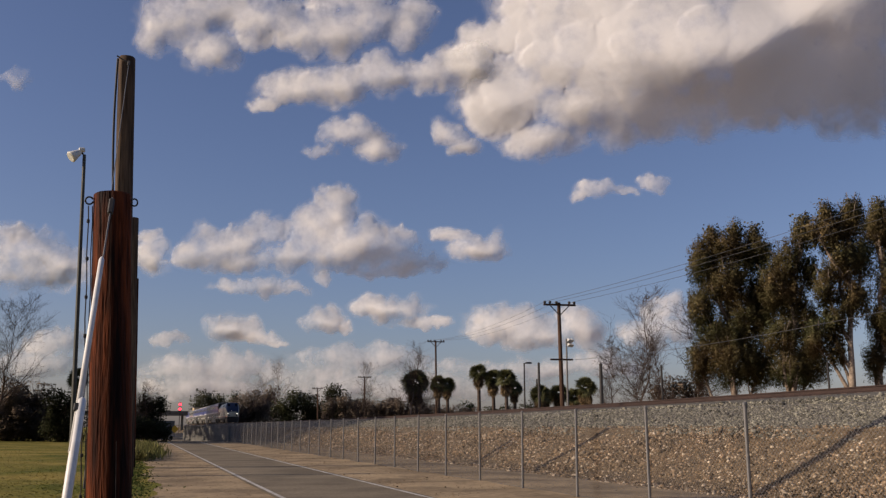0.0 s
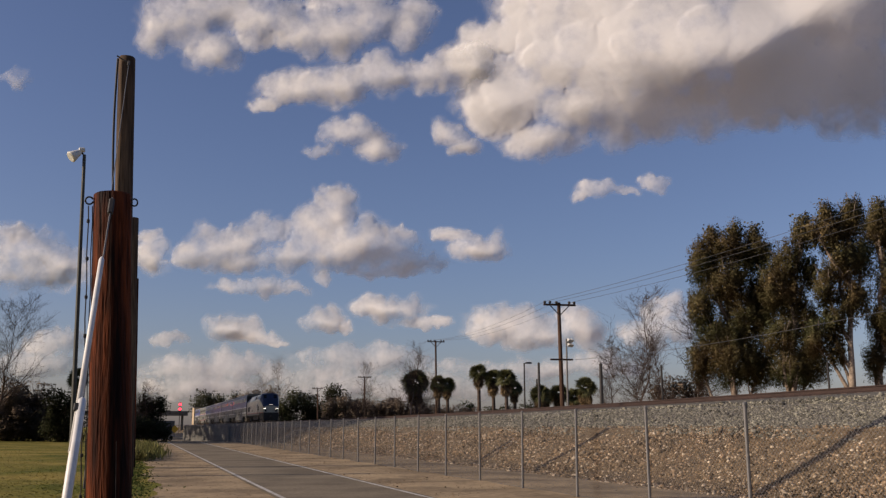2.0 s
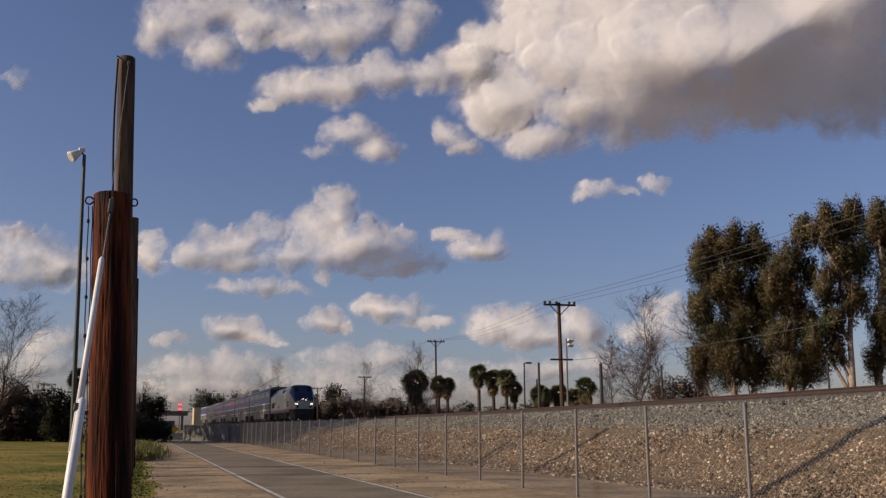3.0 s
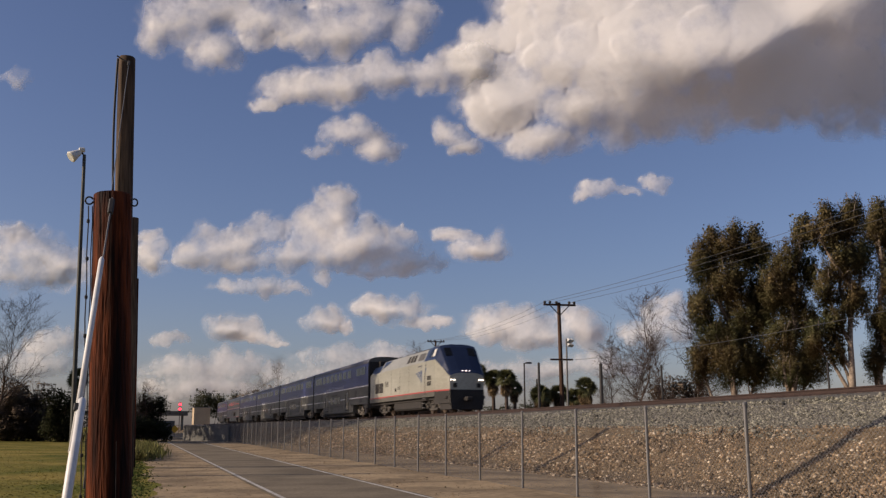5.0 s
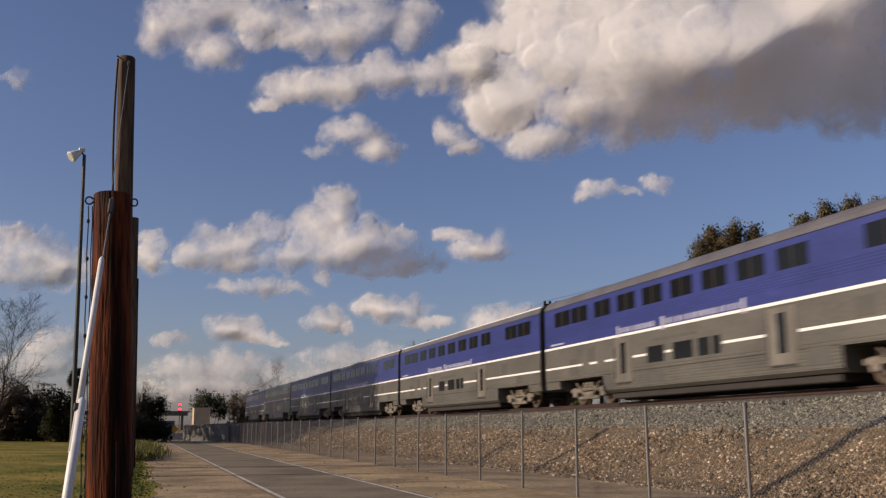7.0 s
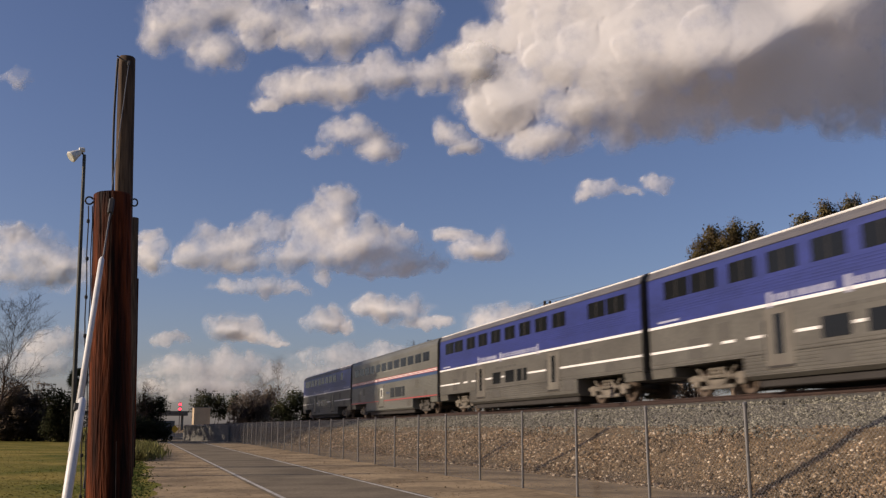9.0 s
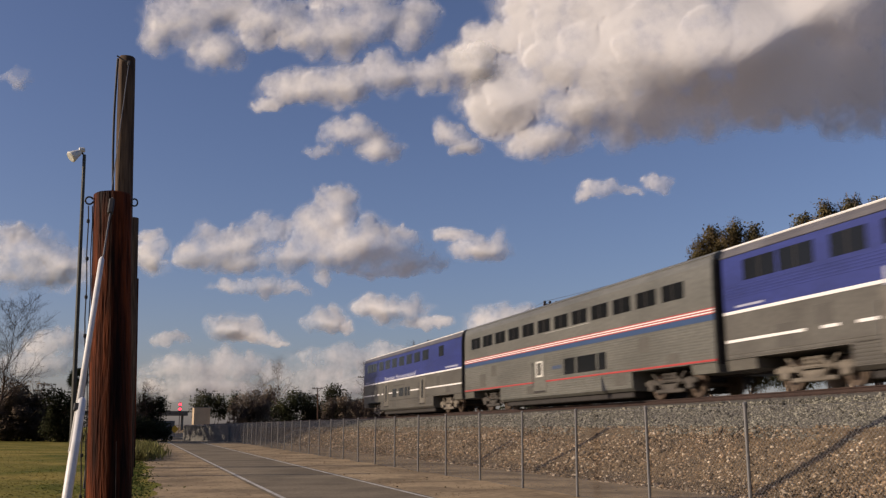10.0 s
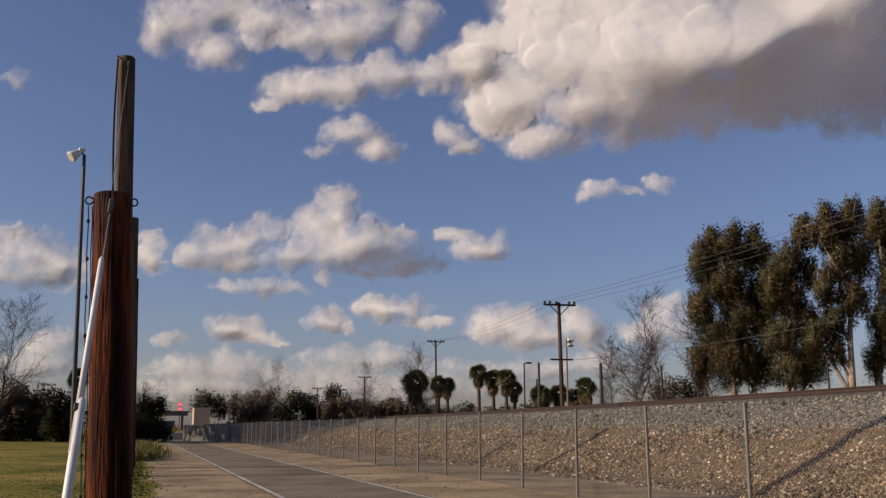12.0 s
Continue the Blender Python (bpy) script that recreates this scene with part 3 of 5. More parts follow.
def truck(parent, y, frame_mat):
    """A four-wheel truck: side frames, springs, axle boxes and two turning wheelsets."""
    wheel = Shape()
    for sx in (-0.753, 0.753):
        wheel.tube([(sx - 0.07, 0, 0), (sx + 0.07, 0, 0)], 0.46, 20)
        wheel.tube([(sx * 0.93 - 0.02, 0, 0), (sx * 0.93 + 0.02, 0, 0)], 0.485, 20)
    wheel.tube([(-1.0, 0, 0), (1.0, 0, 0)], 0.08, 8)
    me = wheel.mesh("wheelset", STEEL_WHEEL)
    for dy in (-1.3, 1.3):
        part("wheelset", me, STEEL_WHEEL, parent, m=pose(0, y + dy, 0.46))
    s = Shape()
    s.box((-1.0, y - 0.35, 0.4), (1.0, y + 0.35, 0.8), 0.03)
    for sx in (-1, 1):
        x0, x1 = sorted((sx * 0.98, sx * 1.16))
        s.box((x0, y - 1.75, 0.50), (x1, y + 1.75, 0.68), 0.03)
        s.box((x0, y - 0.55, 0.28), (x1, y + 0.55, 0.62), 0.04)
    fr = part("truck_frame", s, frame_mat, parent)
    for sx in (-1, 1):
        x0, x1 = sorted((sx * 0.98, sx * 1.16))
        for dy in (-1.3, 1.3):
            part("axle_box", Shape().box((x0 - 0.04, y + dy - 0.2, 0.3), (x1 + 0.04, y + dy + 0.2, 0.72), 0.04), frame_mat, fr)
        for dy in (-0.32, 0, 0.32):
            part("spring", Shape().tube([(sx * 1.12, y + dy, 0.62 + 0.06 * q) for q in range(6)], [0.11, 0.085, 0.11, 0.085, 0.11, 0.1], 8), frame_mat, fr)
        for dy in (-0.75, 0.75):
            part("strut", Shape().tube([(sx * 1.18, y + dy * 0.45, 0.3), (sx * 1.18, y + dy * 1.5, 0.95)], 0.045, 6), frame_mat, fr)
        part("bottom_beam", Shape().box((min(sx * 1.02, sx * 1.2), y - 0.95, 0.2), (max(sx * 1.02, sx * 1.2), y + 0.95, 0.34), 0.03), frame_mat, fr)
        part("damper", Shape().tube([(sx * 1.2, y - 0.9, 0.55), (sx * 1.2, y - 0.3, 0.85)], 0.05, 6), frame_mat, fr)


def coach(rib, last=False, edge_glint=True):
    """A bilevel coach, silver with ribs or blue over grey; its middle stands over the rails."""
    label = ("stainless-steel bilevel railway coach with red, white and blue stripes" if rib
             else "blue over grey bilevel railway coach with white stripes")
    t = thing("railway_coach", Matrix(), label, "railway coach", "coaches of the train")
    lower = []
    z = 0.42
    while z < 2.5:
        if rib:
            lower += [(1.55, z), (1.55, z + 0.05), (1.543, z + 0.06), (1.543, z + 0.09)]
        elif z < 1.2:
            lower += [(1.55, z), (1.55, z + 0.05), (1.54, z + 0.06), (1.54, z + 0.09)]
        else:
            lower += [(1.55, z), (1.55, z + 0.09)]
        z += 0.1
    lower[0] = (1.40, 0.36)
    upper = [(1.55, 2.53), (1.55, 3.0), (1.55, 3.5), (1.545, 4.0), (1.53, 4.36)]
    roof = [(1.50, 4.52), (1.42, 4.66), (1.25, 4.78), (0.95, 4.87), (0.5, 4.92), (0.0, 4.93)]
    prof = lower + upper + roof
    n1, n2 = len(lower), len(lower) + len(upper)
    b = BODY / 2
    # the section is open over the trucks: a full upper body and three skirts
    cut = next(i for i, p in enumerate(prof) if p[1] > 1.02)
    up = prof[cut:]
    ring_up = [(-x, zz) for x, zz in up] + [(x, zz) for x, zz in reversed(up[:-1])]
    slots_up = []
    for k in range(len(ring_up)):
        j = (k if k < len(up) - 1 else 2 * len(up) - 3 - k) + cut
        slots_up.append(0 if j < n1 - 1 else (1 if j < n2 - 1 else 2))
    slots_up[-1] = 0
    s = Shape()
    s.loft([[(x, y, zz) for x, zz in ring_up] for y in (-b, b)], slots=slots_up)
    side_mat = STAINLESS if rib else CAR_GREY
    body = part("body", s, [side_mat, STAINLESS if rib else BLUE, STAINLESS if rib else ROOF_GREY], t)
    low = prof[:cut + 1]
    ring_low = [(-x, zz) for x, zz in low] + [(x, zz) for x, zz in reversed(low)]
    sk = Shape()
    y0, y1 = (-7.0, 7.0)
    sk.loft([[(x, y, zz) for x, zz in ring_low] for y in (y0, y1)])
    part("skirt", sk, side_mat, t)
    for sg in (-1, 1):
        ends = Shape()
        a, c = sorted((sg * (b - 1.5), sg * b))
        ends.loft([[(x, y, zz) for x, zz in [(-1.5, 0.72), (-1.55, 1.05), (1.55, 1.05), (1.5, 0.72)]] for y in (a, c)])
        part("end_skirt", ends, side_mat, t)
    under = Shape()
    under.box((-1.3, -6.6, 0.12), (1.1, 6.6, 0.40), 0.03)
    under.box((-0.35, -b - 0.28, 0.7), (0.35, b + 0.28, 0.98), 0.04)
    part("underframe", under, UNDERFRAME, t)
    # white tubes imitate the sun's highlight along the curved roof edge
    if not rib and edge_glint:
        for sg in (-1, 1):
            part("roof_glint", Shape().tube([(sg * 1.40, -b, 4.69), (sg * 1.40, b, 4.69)], 0.035, 6), WHITE_PAINT, t, "sun glint on the roof edge, drawn as a white strip")
    for sg in (-1, 1):
        dia = Shape()
        a, c = sorted((sg * b, sg * (b + 0.29)))
        dia.box((-0.62, a, 2.5), (0.62, c, 4.55), 0.05)
        a, c = sorted((sg * b, sg * (b + 0.02)))
        dia.box((-1.46, a, 1.0), (1.46, c, 4.5), 0.0)
        part("diaphragm", dia, UNDERFRAME, t)
    truck_y = 9.05
    for sg in (-1, 1):
        truck(t, sg * truck_y, TRUCK_DARK if rib else TRUCK_TAN)

    def panel(name, mat, ya, yb, za, zb, out=0.012, label="", parent=None):
        """A plate on both sides of the coach."""
        made = []
        for k, sg in enumerate((-1, 1)):
            x0, x1 = sorted((sg * 1.54, sg * (1.55 + out)))
            me = Shape().box((x0, ya, za), (x1, yb, zb), 0.006)
            made.append(part(name, me, mat, parent[k] if parent else t, label))
        return made

    if not rib:
        panel("stripe", WHITE_PAINT, -b, b, 2.50, 2.60, 0.006, "white stripe")
        for ya, yb in ((-12.6, -5.3), (-3.8, -1.5), (1.6, 2.05), (3.4, 4.4), (5.85, 6.7), (7.4, 8.1), (8.8, 12.6)):
            panel("stripe", WHITE_PAINT, ya, yb, 1.60, 1.69, 0.006, "white stripe")
        ups = [(8.2, 9.75), (9.9, 11.5)] + ([(-9.2, -8.2)] if last else [(-11.5, -9.9), (-9.75, -8.2)]) + [(-5.95 + 2.01 * k, -5.95 + 2.01 * k + 1.4) for k in range(7)]
        downs = [(2.15, 3.3), (0.25, 1.5), (-0.75, -0.1), (-1.4, -0.95)]
        doors = [(4.85, 5.45), (-4.85, -4.25)]
        letters = random.Random(3)
        y = 5.6
        for k in range(24):
            w = letters.uniform(0.12, 0.24)
            tall = k in (0, 9, 23)
            panel("lettering", LETTER_WHITE, y - w, y, 2.44 if tall else 2.64, 2.94 if tall else 2.84, 0.008)
            y -= w + (0.5 if k == 8 else letters.uniform(0.12, 0.2))
        for k in range(5):
            panel("side_rib", BLUE, -b, b, 2.99 + 0.09 * k, 3.025 + 0.09 * k, 0.007)
        # low writing over the lower windows, and a seam where the lower side panels begin
        for k in range(5):
            panel("lettering", ACCESS_GREY, 2.4 - 0.62 * k, 2.9 - 0.62 * k, 2.08, 2.2, 0.004)
        panel("side_seam", UNDERFRAME, -6.9, 6.9, 1.085, 1.10, 0.004, "dark seam between side panels")
        panel("rain_gutter", ROOF_GREY, -b, b, 4.37, 4.41, 0.012, "thin grey gutter strip")
        panel("lettering", LETTER_WHITE, 10.6, 12.0, 2.68, 2.76, 0.004)
        if last:
            for k in range(7):
                panel("lettering", LETTER_WHITE, -12.0 + 0.36 * k, -11.72 + 0.36 * k, 2.68, 2.80, 0.004)
    else:
        for za, zb, mt, lb in ((2.66, 2.70, RED_PAINT, "red stripe"), (2.703, 2.747, WHITE_PAINT, "white stripe"), (2.75, 2.79, RED_PAINT, "red stripe"),
                               (2.793, 2.837, WHITE_PAINT, "white stripe"), (2.84, 2.88, RED_PAINT, "red stripe"), (2.45, 2.655, STRIPE_BLUE, "steel-blue stripe")):
            panel("stripe", mt, -b, b, za, zb, 0.006, lb)
        for k in range(5):
            part("roof_rib", Shape().tube([(-1.44 + 0.1 * k, -b, 4.645 + 0.036 * k), (-1.44 + 0.1 * k, b, 4.645 + 0.036 * k)], 0.018, 5), STAINLESS, t)
        panel("window_sill_strip", LAMP_WHITE, -3.5, 1.2, 3.34, 3.36, 0.004, "thin pale strip below the upper windows")
        for k in range(3):
            panel("lettering", STRIPE_BLUE, -0.55 + 0.32 * k, -0.3 + 0.32 * k, 1.62, 1.78, 0.004)
        panel("stripe", RED_PAINT, -b, b, 1.10, 1.17, 0.006, "red stripe")
        ups = [(-10.9 + 1.9 * k, -10.9 + 1.9 * k + 1.45) for k in range(12)]
        downs = [(-4.9, -4.2), (-4.05, -2.2), (-2.0, -0.9)]
        doors = [(1.45, 2.2)]
    zup = (3.50, 4.16) if not rib else (3.42, 4.02)
    for ya, yb in ups:
        glass = panel("window", DARK_GLASS, ya, yb, *zup, 0.008, "dark tinted window")
        panel("mullion", UNDERFRAME, (ya + yb) / 2 - 0.03, (ya + yb) / 2 + 0.03, *zup, 0.014, "black window divider", glass)
    for ya, yb in downs:
        panel("window", DARK_GLASS, ya, yb, 1.32, 2.02 if rib else 1.92, 0.008, "dark tinted window")
    for ya, yb in doors:
        door = panel("door", side_mat if rib else DUSTY_DOOR, ya - 0.35, yb + 0.35, 0.62, 2.42, 0.02, "grey passenger door")
        if rib:
            panel("door_window", LAMP_WHITE, ya - 0.02, yb + 0.02, 1.36, 2.1, 0.024, "pale door window frame", door)
            panel("door_window", ACCESS_GREY, ya + 0.12, yb - 0.12, 1.44, 2.02, 0.028, "grey door window", door)
        else:
            panel("door_window", DARK_GLASS, ya + 0.1, yb - 0.1, 1.05, 2.25, 0.026, "dark door window", door)
        panel("door_step", UNDERFRAME, ya - 0.3, yb + 0.3, 0.64, 0.72, 0.035, "black door step", door)
        panel("handrail", GALV, yb + 0.42, yb + 0.46, 0.9, 2.1, 0.05, "steel handrail", door)
    for ya, yb, za, zb in ((9.2, 10.1, 1.25, 1.95), (7.6, 8.3, 1.75, 2.3), (-8.4, -7.6, 1.75, 2.3), (-10.4, -9.6, 1.2, 1.55), (-6.6, -5.6, 0.6, 1.1), (2.2, 3.4, 0.6, 1.0)):
        panel("access_panel", ACCESS_GREY if not rib else CAR_GREY, ya, yb, za, zb, 0.005, "darker grey access panel")
    for k in range(5):
        part("roof_vent", Shape().box((-0.5, -9 + 4.4 * k, 4.9), (0.5, -7.4 + 4.4 * k, 4.97), 0.02), ROOF_GREY, t)
    return t


def locomotive():
    t = thing("diesel_locomotive", Matrix(), "silver and dark blue diesel passenger locomotive with lit headlights", "locomotive")
    # section: vertical sides, slanted shoulders, flat roof
    def section(w, z0, zs, zr, wr):
        return [(-w, z0), (-w, 1.62), (-w, zs), (-wr, zr - 0.1), (-wr * 0.8, zr - 0.01), (-wr * 0.4, zr + 0.06), (wr * 0.4, zr + 0.06), (wr * 0.8, zr - 0.01), (wr, zr - 0.1), (w, zs), (w, 1.62), (w, z0)]

    def skin(name, rows, slots, label=""):
        s = Shape()
        s.loft([[(x, y, z) for x, z in section(w, z0, zs, zr, wr)] for y, w, z0, zs, zr, wr in rows], slots=slots)
        part(name, s, [LOCO_SILVER, LOCO_BLUE, UNDERFRAME, ROOF_DARK], t, label)

    skin("body", ((10.3, 1.48, 1.05, 3.2, 3.95, 1.0), (9.9, 1.52, 1.05, 3.3, 4.02, 1.02), (7.2, 1.52, 1.05, 3.3, 4.05, 1.02), (6.8, 1.52, 1.05, 3.35, 4.26, 1.1),
                  (-5.2, 1.52, 1.05, 3.4, 4.32, 1.14)), [0, 0, 0, 3, 3, 3, 3, 3, 0, 0, 0, 2])
    skin("cab", ((-5.2, 1.52, 1.05, 3.4, 4.32, 1.14), (-6.4, 1.52, 1.05, 3.42, 4.40, 1.2), (-7.6, 1.50, 1.05, 3.40, 4.34, 1.2)), [0, 0, 1, 3, 3, 3, 3, 3, 1, 0, 0, 2])
    skin("nose", ((-7.6, 1.50, 0.6, 3.40, 4.34, 1.2), (-7.85, 1.46, 0.6, 3.25, 4.16, 1.2), (-8.6, 1.33, 0.6, 2.85, 3.35, 1.16), (-9.25, 1.20, 0.6, 2.42, 2.62, 1.1),
                  (-9.5, 1.12, 0.6, 2.25, 2.40, 1.05)), [0, 0, 1, 1, 1, 1, 1, 1, 1, 0, 0, 2])
    part("front_plate", Shape().box((-1.13, -9.56, 0.45), (1.13, -9.49, 1.42), 0.02), UNDERFRAME, t, "black lower front plate")
    part("coupler", Shape().box((-0.2, -10.1, 0.72), (0.2, -9.5, 0.98), 0.05), UNDERFRAME, t, "black coupler")
    wind = Shape()
    slope = math.atan2(0.81, 0.75)
    for sx in (-1, 1):
        x0, x1 = sorted((sx * 0.05, sx * 1.02))
        wind.box((x0, -0.78, 0.0), (x1, -0.04, 0.02), 0.01, m=Matrix.Translation((0, -7.86, 4.17)) @ Matrix.Rotation(slope, 4, "X"))
    part("windshield", wind, DARK_GLASS, t, "dark slanted windshield")
    # blue sweep on the rear shoulder
    for sgn in (-1, 1):
        sw = Shape()
        pts = [(10.1, 0.35), (9.4, 0.62), (8.4, 0.72), (7.4, 0.66), (6.4, 0.48), (5.4, 0.24), (4.4, 0.04)]
        top, bot = [], []
        for y, dz in pts:
            q0, q1 = 0.93, 0.93 - dz / 0.8
            for q, lst in ((q0, top), (q1, bot)):
                zs, zr, wr = (3.3, 4.04, 1.02) if y > 7 else (3.35, 4.26, 1.1)
                zr -= 0.08
                x = 1.52 + (wr - 1.52) * q + 0.02
                lst.append((sgn * x, y, zs + (zr - zs) * q + 0.012))
        n = len(pts)
        sw.add(top + bot, [(k, k + 1, n + k + 1, n + k) for k in range(n - 1)])
        part("blue_sweep", sw, LOCO_BLUE, t, "dark blue swept stripe")
    for sgn in (-1, 1):
        x = sgn * 1.52
        lo = lambda o: min(x, x + sgn * o)
        hi = lambda o: max(x, x + sgn * o)
        def plate(name, mat, ya, yb, za, zb, out=0.01, label=""):
            part(name, Shape().box((lo(out), ya, za), (hi(out), yb, zb), 0.004), mat, t, label)
        plate("stripe", RED_PAINT, -7.55, 10.28, 1.36, 1.44, 0.008, "red stripe")
        plate("sill", CAR_GREY, -7.55, 10.28, 1.05, 1.355, 0.012, "dark grey sill")
        plate("vent_grille", UNDERFRAME, 5.9, 7.05, 1.75, 2.5, 0.02, "dark louvred grille")
        plate("vent_grille", UNDERFRAME, 7.2, 8.35, 1.75, 2.5, 0.02, "dark louvred grille")
        # the first pane is painted pale to imitate a reflection in its glass
        for ya, yb, mat, lab in ((-7.45, -6.95, LAMP_WHITE, "cab window painted pale for its reflection"), (-6.8, -6.1, DARK_GLASS, "dark cab window")):
            pane = Shape()
            ring = []
            for q in (0.22, 0.76):
                xx, zz = 1.52 + (1.2 - 1.52) * q, 3.42 + (4.3 - 3.42) * q
                ring.append([(sgn * (xx + 0.02), ya, zz + 0.01), (sgn * (xx + 0.02), yb, zz + 0.01), (sgn * (xx - 0.03), yb, zz), (sgn * (xx - 0.03), ya, zz)])
            pane.loft(ring)
            part("cab_window", pane, mat, t, lab)
        # stripe and dark skirt carried round the tapering nose
        line = [(-7.56, 1.51), (-7.85, 1.46), (-8.6, 1.33), (-9.25, 1.20), (-9.48, 1.13)]
        for name, mat, za, zb, out, lab in (("stripe", RED_PAINT, 1.36, 1.44, 0.012, "red stripe"), ("skirt", UNDERFRAME, 0.58, 1.355, 0.014, "dark nose skirt")):
            band = Shape()
            band.loft([[(sgn * (w + out), y, za), (sgn * (w + out), y, zb), (sgn * (w - 0.02), y, zb), (sgn * (w - 0.02), y, za)] for y, w in line])
            part(name, band, mat, t, lab)
        plate("cab_door", LOCO_SILVER, -5.5, -4.8, 1.5, 3.3, 0.018, "silver cab door")
        for y in (9.0, 6.6, 3.4, 0.9, -1.5, -4.55):
            plate("panel_seam", ACCESS_GREY, y, y + 0.025, 1.46, 3.28, 0.004)
        plate("access_hatch", LOCO_SILVER, -0.6, 0.6, 1.5, 1.7, 0.015, "silver service hatch")
        for k in range(3):
            plate("lettering", ACCESS_GREY, 4.3 + 0.36 * k, 4.52 + 0.36 * k, 2.15, 2.57, 0.006)
        for k in range(2):
            plate("lettering", ACCESS_GREY, 0.9 + 0.4 * k, 1.1 + 0.4 * k, 1.8, 2.05, 0.006)
        logo = Shape()
        x0 = x + sgn * 0.006
        for k in range(5):
            # feathers fan out from a low tip and bend backwards at the top
            top_y, tip_y, top_z = -3.25 - 0.54 * k, -4.55 - 0.17 * k, 2.74 + 0.065 * k
            rows = [(tip_y + (top_y - tip_y) * q ** 1.35, 2.05 + (top_z - 2.05) * q, 0.07 + 0.3 * q) for q in (0, 0.33, 0.66, 1)]
            for (ya, za, wa), (yb, zb, wb) in zip(rows, rows[1:]):
                logo.add([(x0, ya, za), (x0, ya - wa, za), (x0, yb - wb, zb), (x0, yb, zb)], [(0, 1, 2, 3)])
        part("emblem", logo, STRIPE_BLUE, t, "blue swept arrow emblem")
        part("lettering", Shape().box((lo(0.005), -5.7, 3.1), (hi(0.005), -3.8, 3.2), 0.002), ROOF_GREY, t)
        # slanted windows and intakes in the shoulder
        for ya, yb in ((-2.85, -2.3), (-2.1, -1.5), (-1.25, -0.7), (-4.9, -3.5)):
            pm = Shape()
            ring = []
            for q in (0.2, 0.78):
                xx, zz = 1.52 + (1.13 - 1.52) * q, 3.38 + (4.2 - 3.38) * q
                ring.append([(sgn * (xx + 0.02), ya, zz + 0.01), (sgn * (xx + 0.02), yb, zz + 0.01), (sgn * (xx - 0.03), yb, zz), (sgn * (xx - 0.03), ya, zz)])
            pm.loft(ring)
            part("air_intake", pm, ACCESS_GREY if ya < -3 else UNDERFRAME, t, "grey slanted louvre" if ya < -3 else "dark slanted air intake")
        for k in range(4):
            part("step", Shape().box((min(sgn * 1.3, sgn * 1.56), -5.5, 0.35 + 0.3 * k), (max(sgn * 1.3, sgn * 1.56), -4.9, 0.39 + 0.3 * k), 0.01), GALV, t)
        rail_s = Shape().tube([(sgn * 1.56, -5.62, 1.2), (sgn * 1.6, -5.62, 1.3), (sgn * 1.6, -5.62, 2.6), (sgn * 1.56, -5.62, 2.65)], 0.02, 6)
        part("grab_iron", rail_s, GALV, t)
        for sx in (0.84, 1.02):
            part("headlight", Shape().tube([(sgn * sx, -9.45, 2.02), (sgn * sx, -9.55, 2.02)], 0.034, 12), HEADLIGHT, t, "glowing white headlight")
        # louvred doors ahead of the emblem
        for ya in (-6.75, -6.3):
            for za in (1.78, 2.14):
                plate("louvre", UNDERFRAME, ya, ya + 0.34, za, za + 0.28, 0.022, "small dark louvre")
        plate("louvre", UNDERFRAME, 1.9, 2.05, 1.7, 1.95, 0.02, "small dark louvre")
        plate("louvre", UNDERFRAME, 2.15, 2.3, 1.7, 1.95, 0.02, "small dark louvre")
    for sx in (-0.24, 0.0, 0.24):
        part("headlight", Shape().tube([(sx, -9.15, 2.60), (sx, -9.36, 2.58)], 0.036, 12), HEADLIGHT, t, "glowing white headlight")
    # pale swept mark on the blue slope below the windshield
    nose = Matrix.Translation((0, -8.62, 3.34)) @ Matrix.Rotation(math.atan2(0.73, 0.65), 4, "X")
    mark = Shape()
    for k in range(4):
        a, c = -0.46 + 0.2 * k, 0.02 + 0.06 * k
        mark.add([nose @ Vector(q) for q in ((a, -0.36 - 0.03 * k, 0.02), (a + 0.15, -0.36 - 0.03 * k, 0.02), (c + 0.05, -0.6, 0.02), (c, -0.6, 0.02))], [(0, 1, 2, 3)])
    part("emblem", mark, LAMP_WHITE, t, "pale swept arrow emblem")
    part("lettering", Shape().box((-0.42, -0.26, 0.004), (0.42, -0.16, 0.016), 0.002, m=nose), LAMP_WHITE, t)
    for sx in (-0.92, 0.66):
        part("marker_box", Shape().box((sx, -9.56, 1.55), (sx + 0.26, -9.45, 1.82), 0.02), UNDERFRAME, t, "dark recessed coupler box")
    low = Shape()
    low.box((-1.25, -3.6, 0.3), (1.25, 3.6, 1.06), 0.12)
    part("fuel_tank", low, UNDERFRAME, t, "black fuel tank")
    part("underframe", Shape().box((-1.3, -9.3, 0.85), (1.3, 10.6, 1.04), 0.03), UNDERFRAME, t)
    pilot = Shape()
    pilot.loft([[(-1.35, -8.2, z), (1.35, -8.2, z), (1.05, -9.6, z), (-1.05, -9.6, z)] for z in (0.2, 0.6)])
    part("pilot", pilot, UNDERFRAME, t, "black pilot plough")
    for sg in (-1, 1):
        truck(t, 0.3 + sg * 6.5, TRUCK_DARK)
    for k in range(3):
        part("roof_fan", Shape().tube([(0, 0.5 + 2.0 * k, 4.25), (0, 0.5 + 2.0 * k, 4.40)], 0.6, 16), UNDERFRAME, t)
    part("exhaust_hood", Shape().box((-0.6, -3.5, 4.25), (0.6, -1.2, 4.44), 0.05), UNDERFRAME, t)
    return t


def place_on_track(y):
    slope = (rail_z(y + 9) - rail_z(y - 9)) / 18
    return pose(TRACK_X, y, (rail_z(y + 9) + rail_z(y - 9)) / 2, math.degrees(math.atan(slope)))


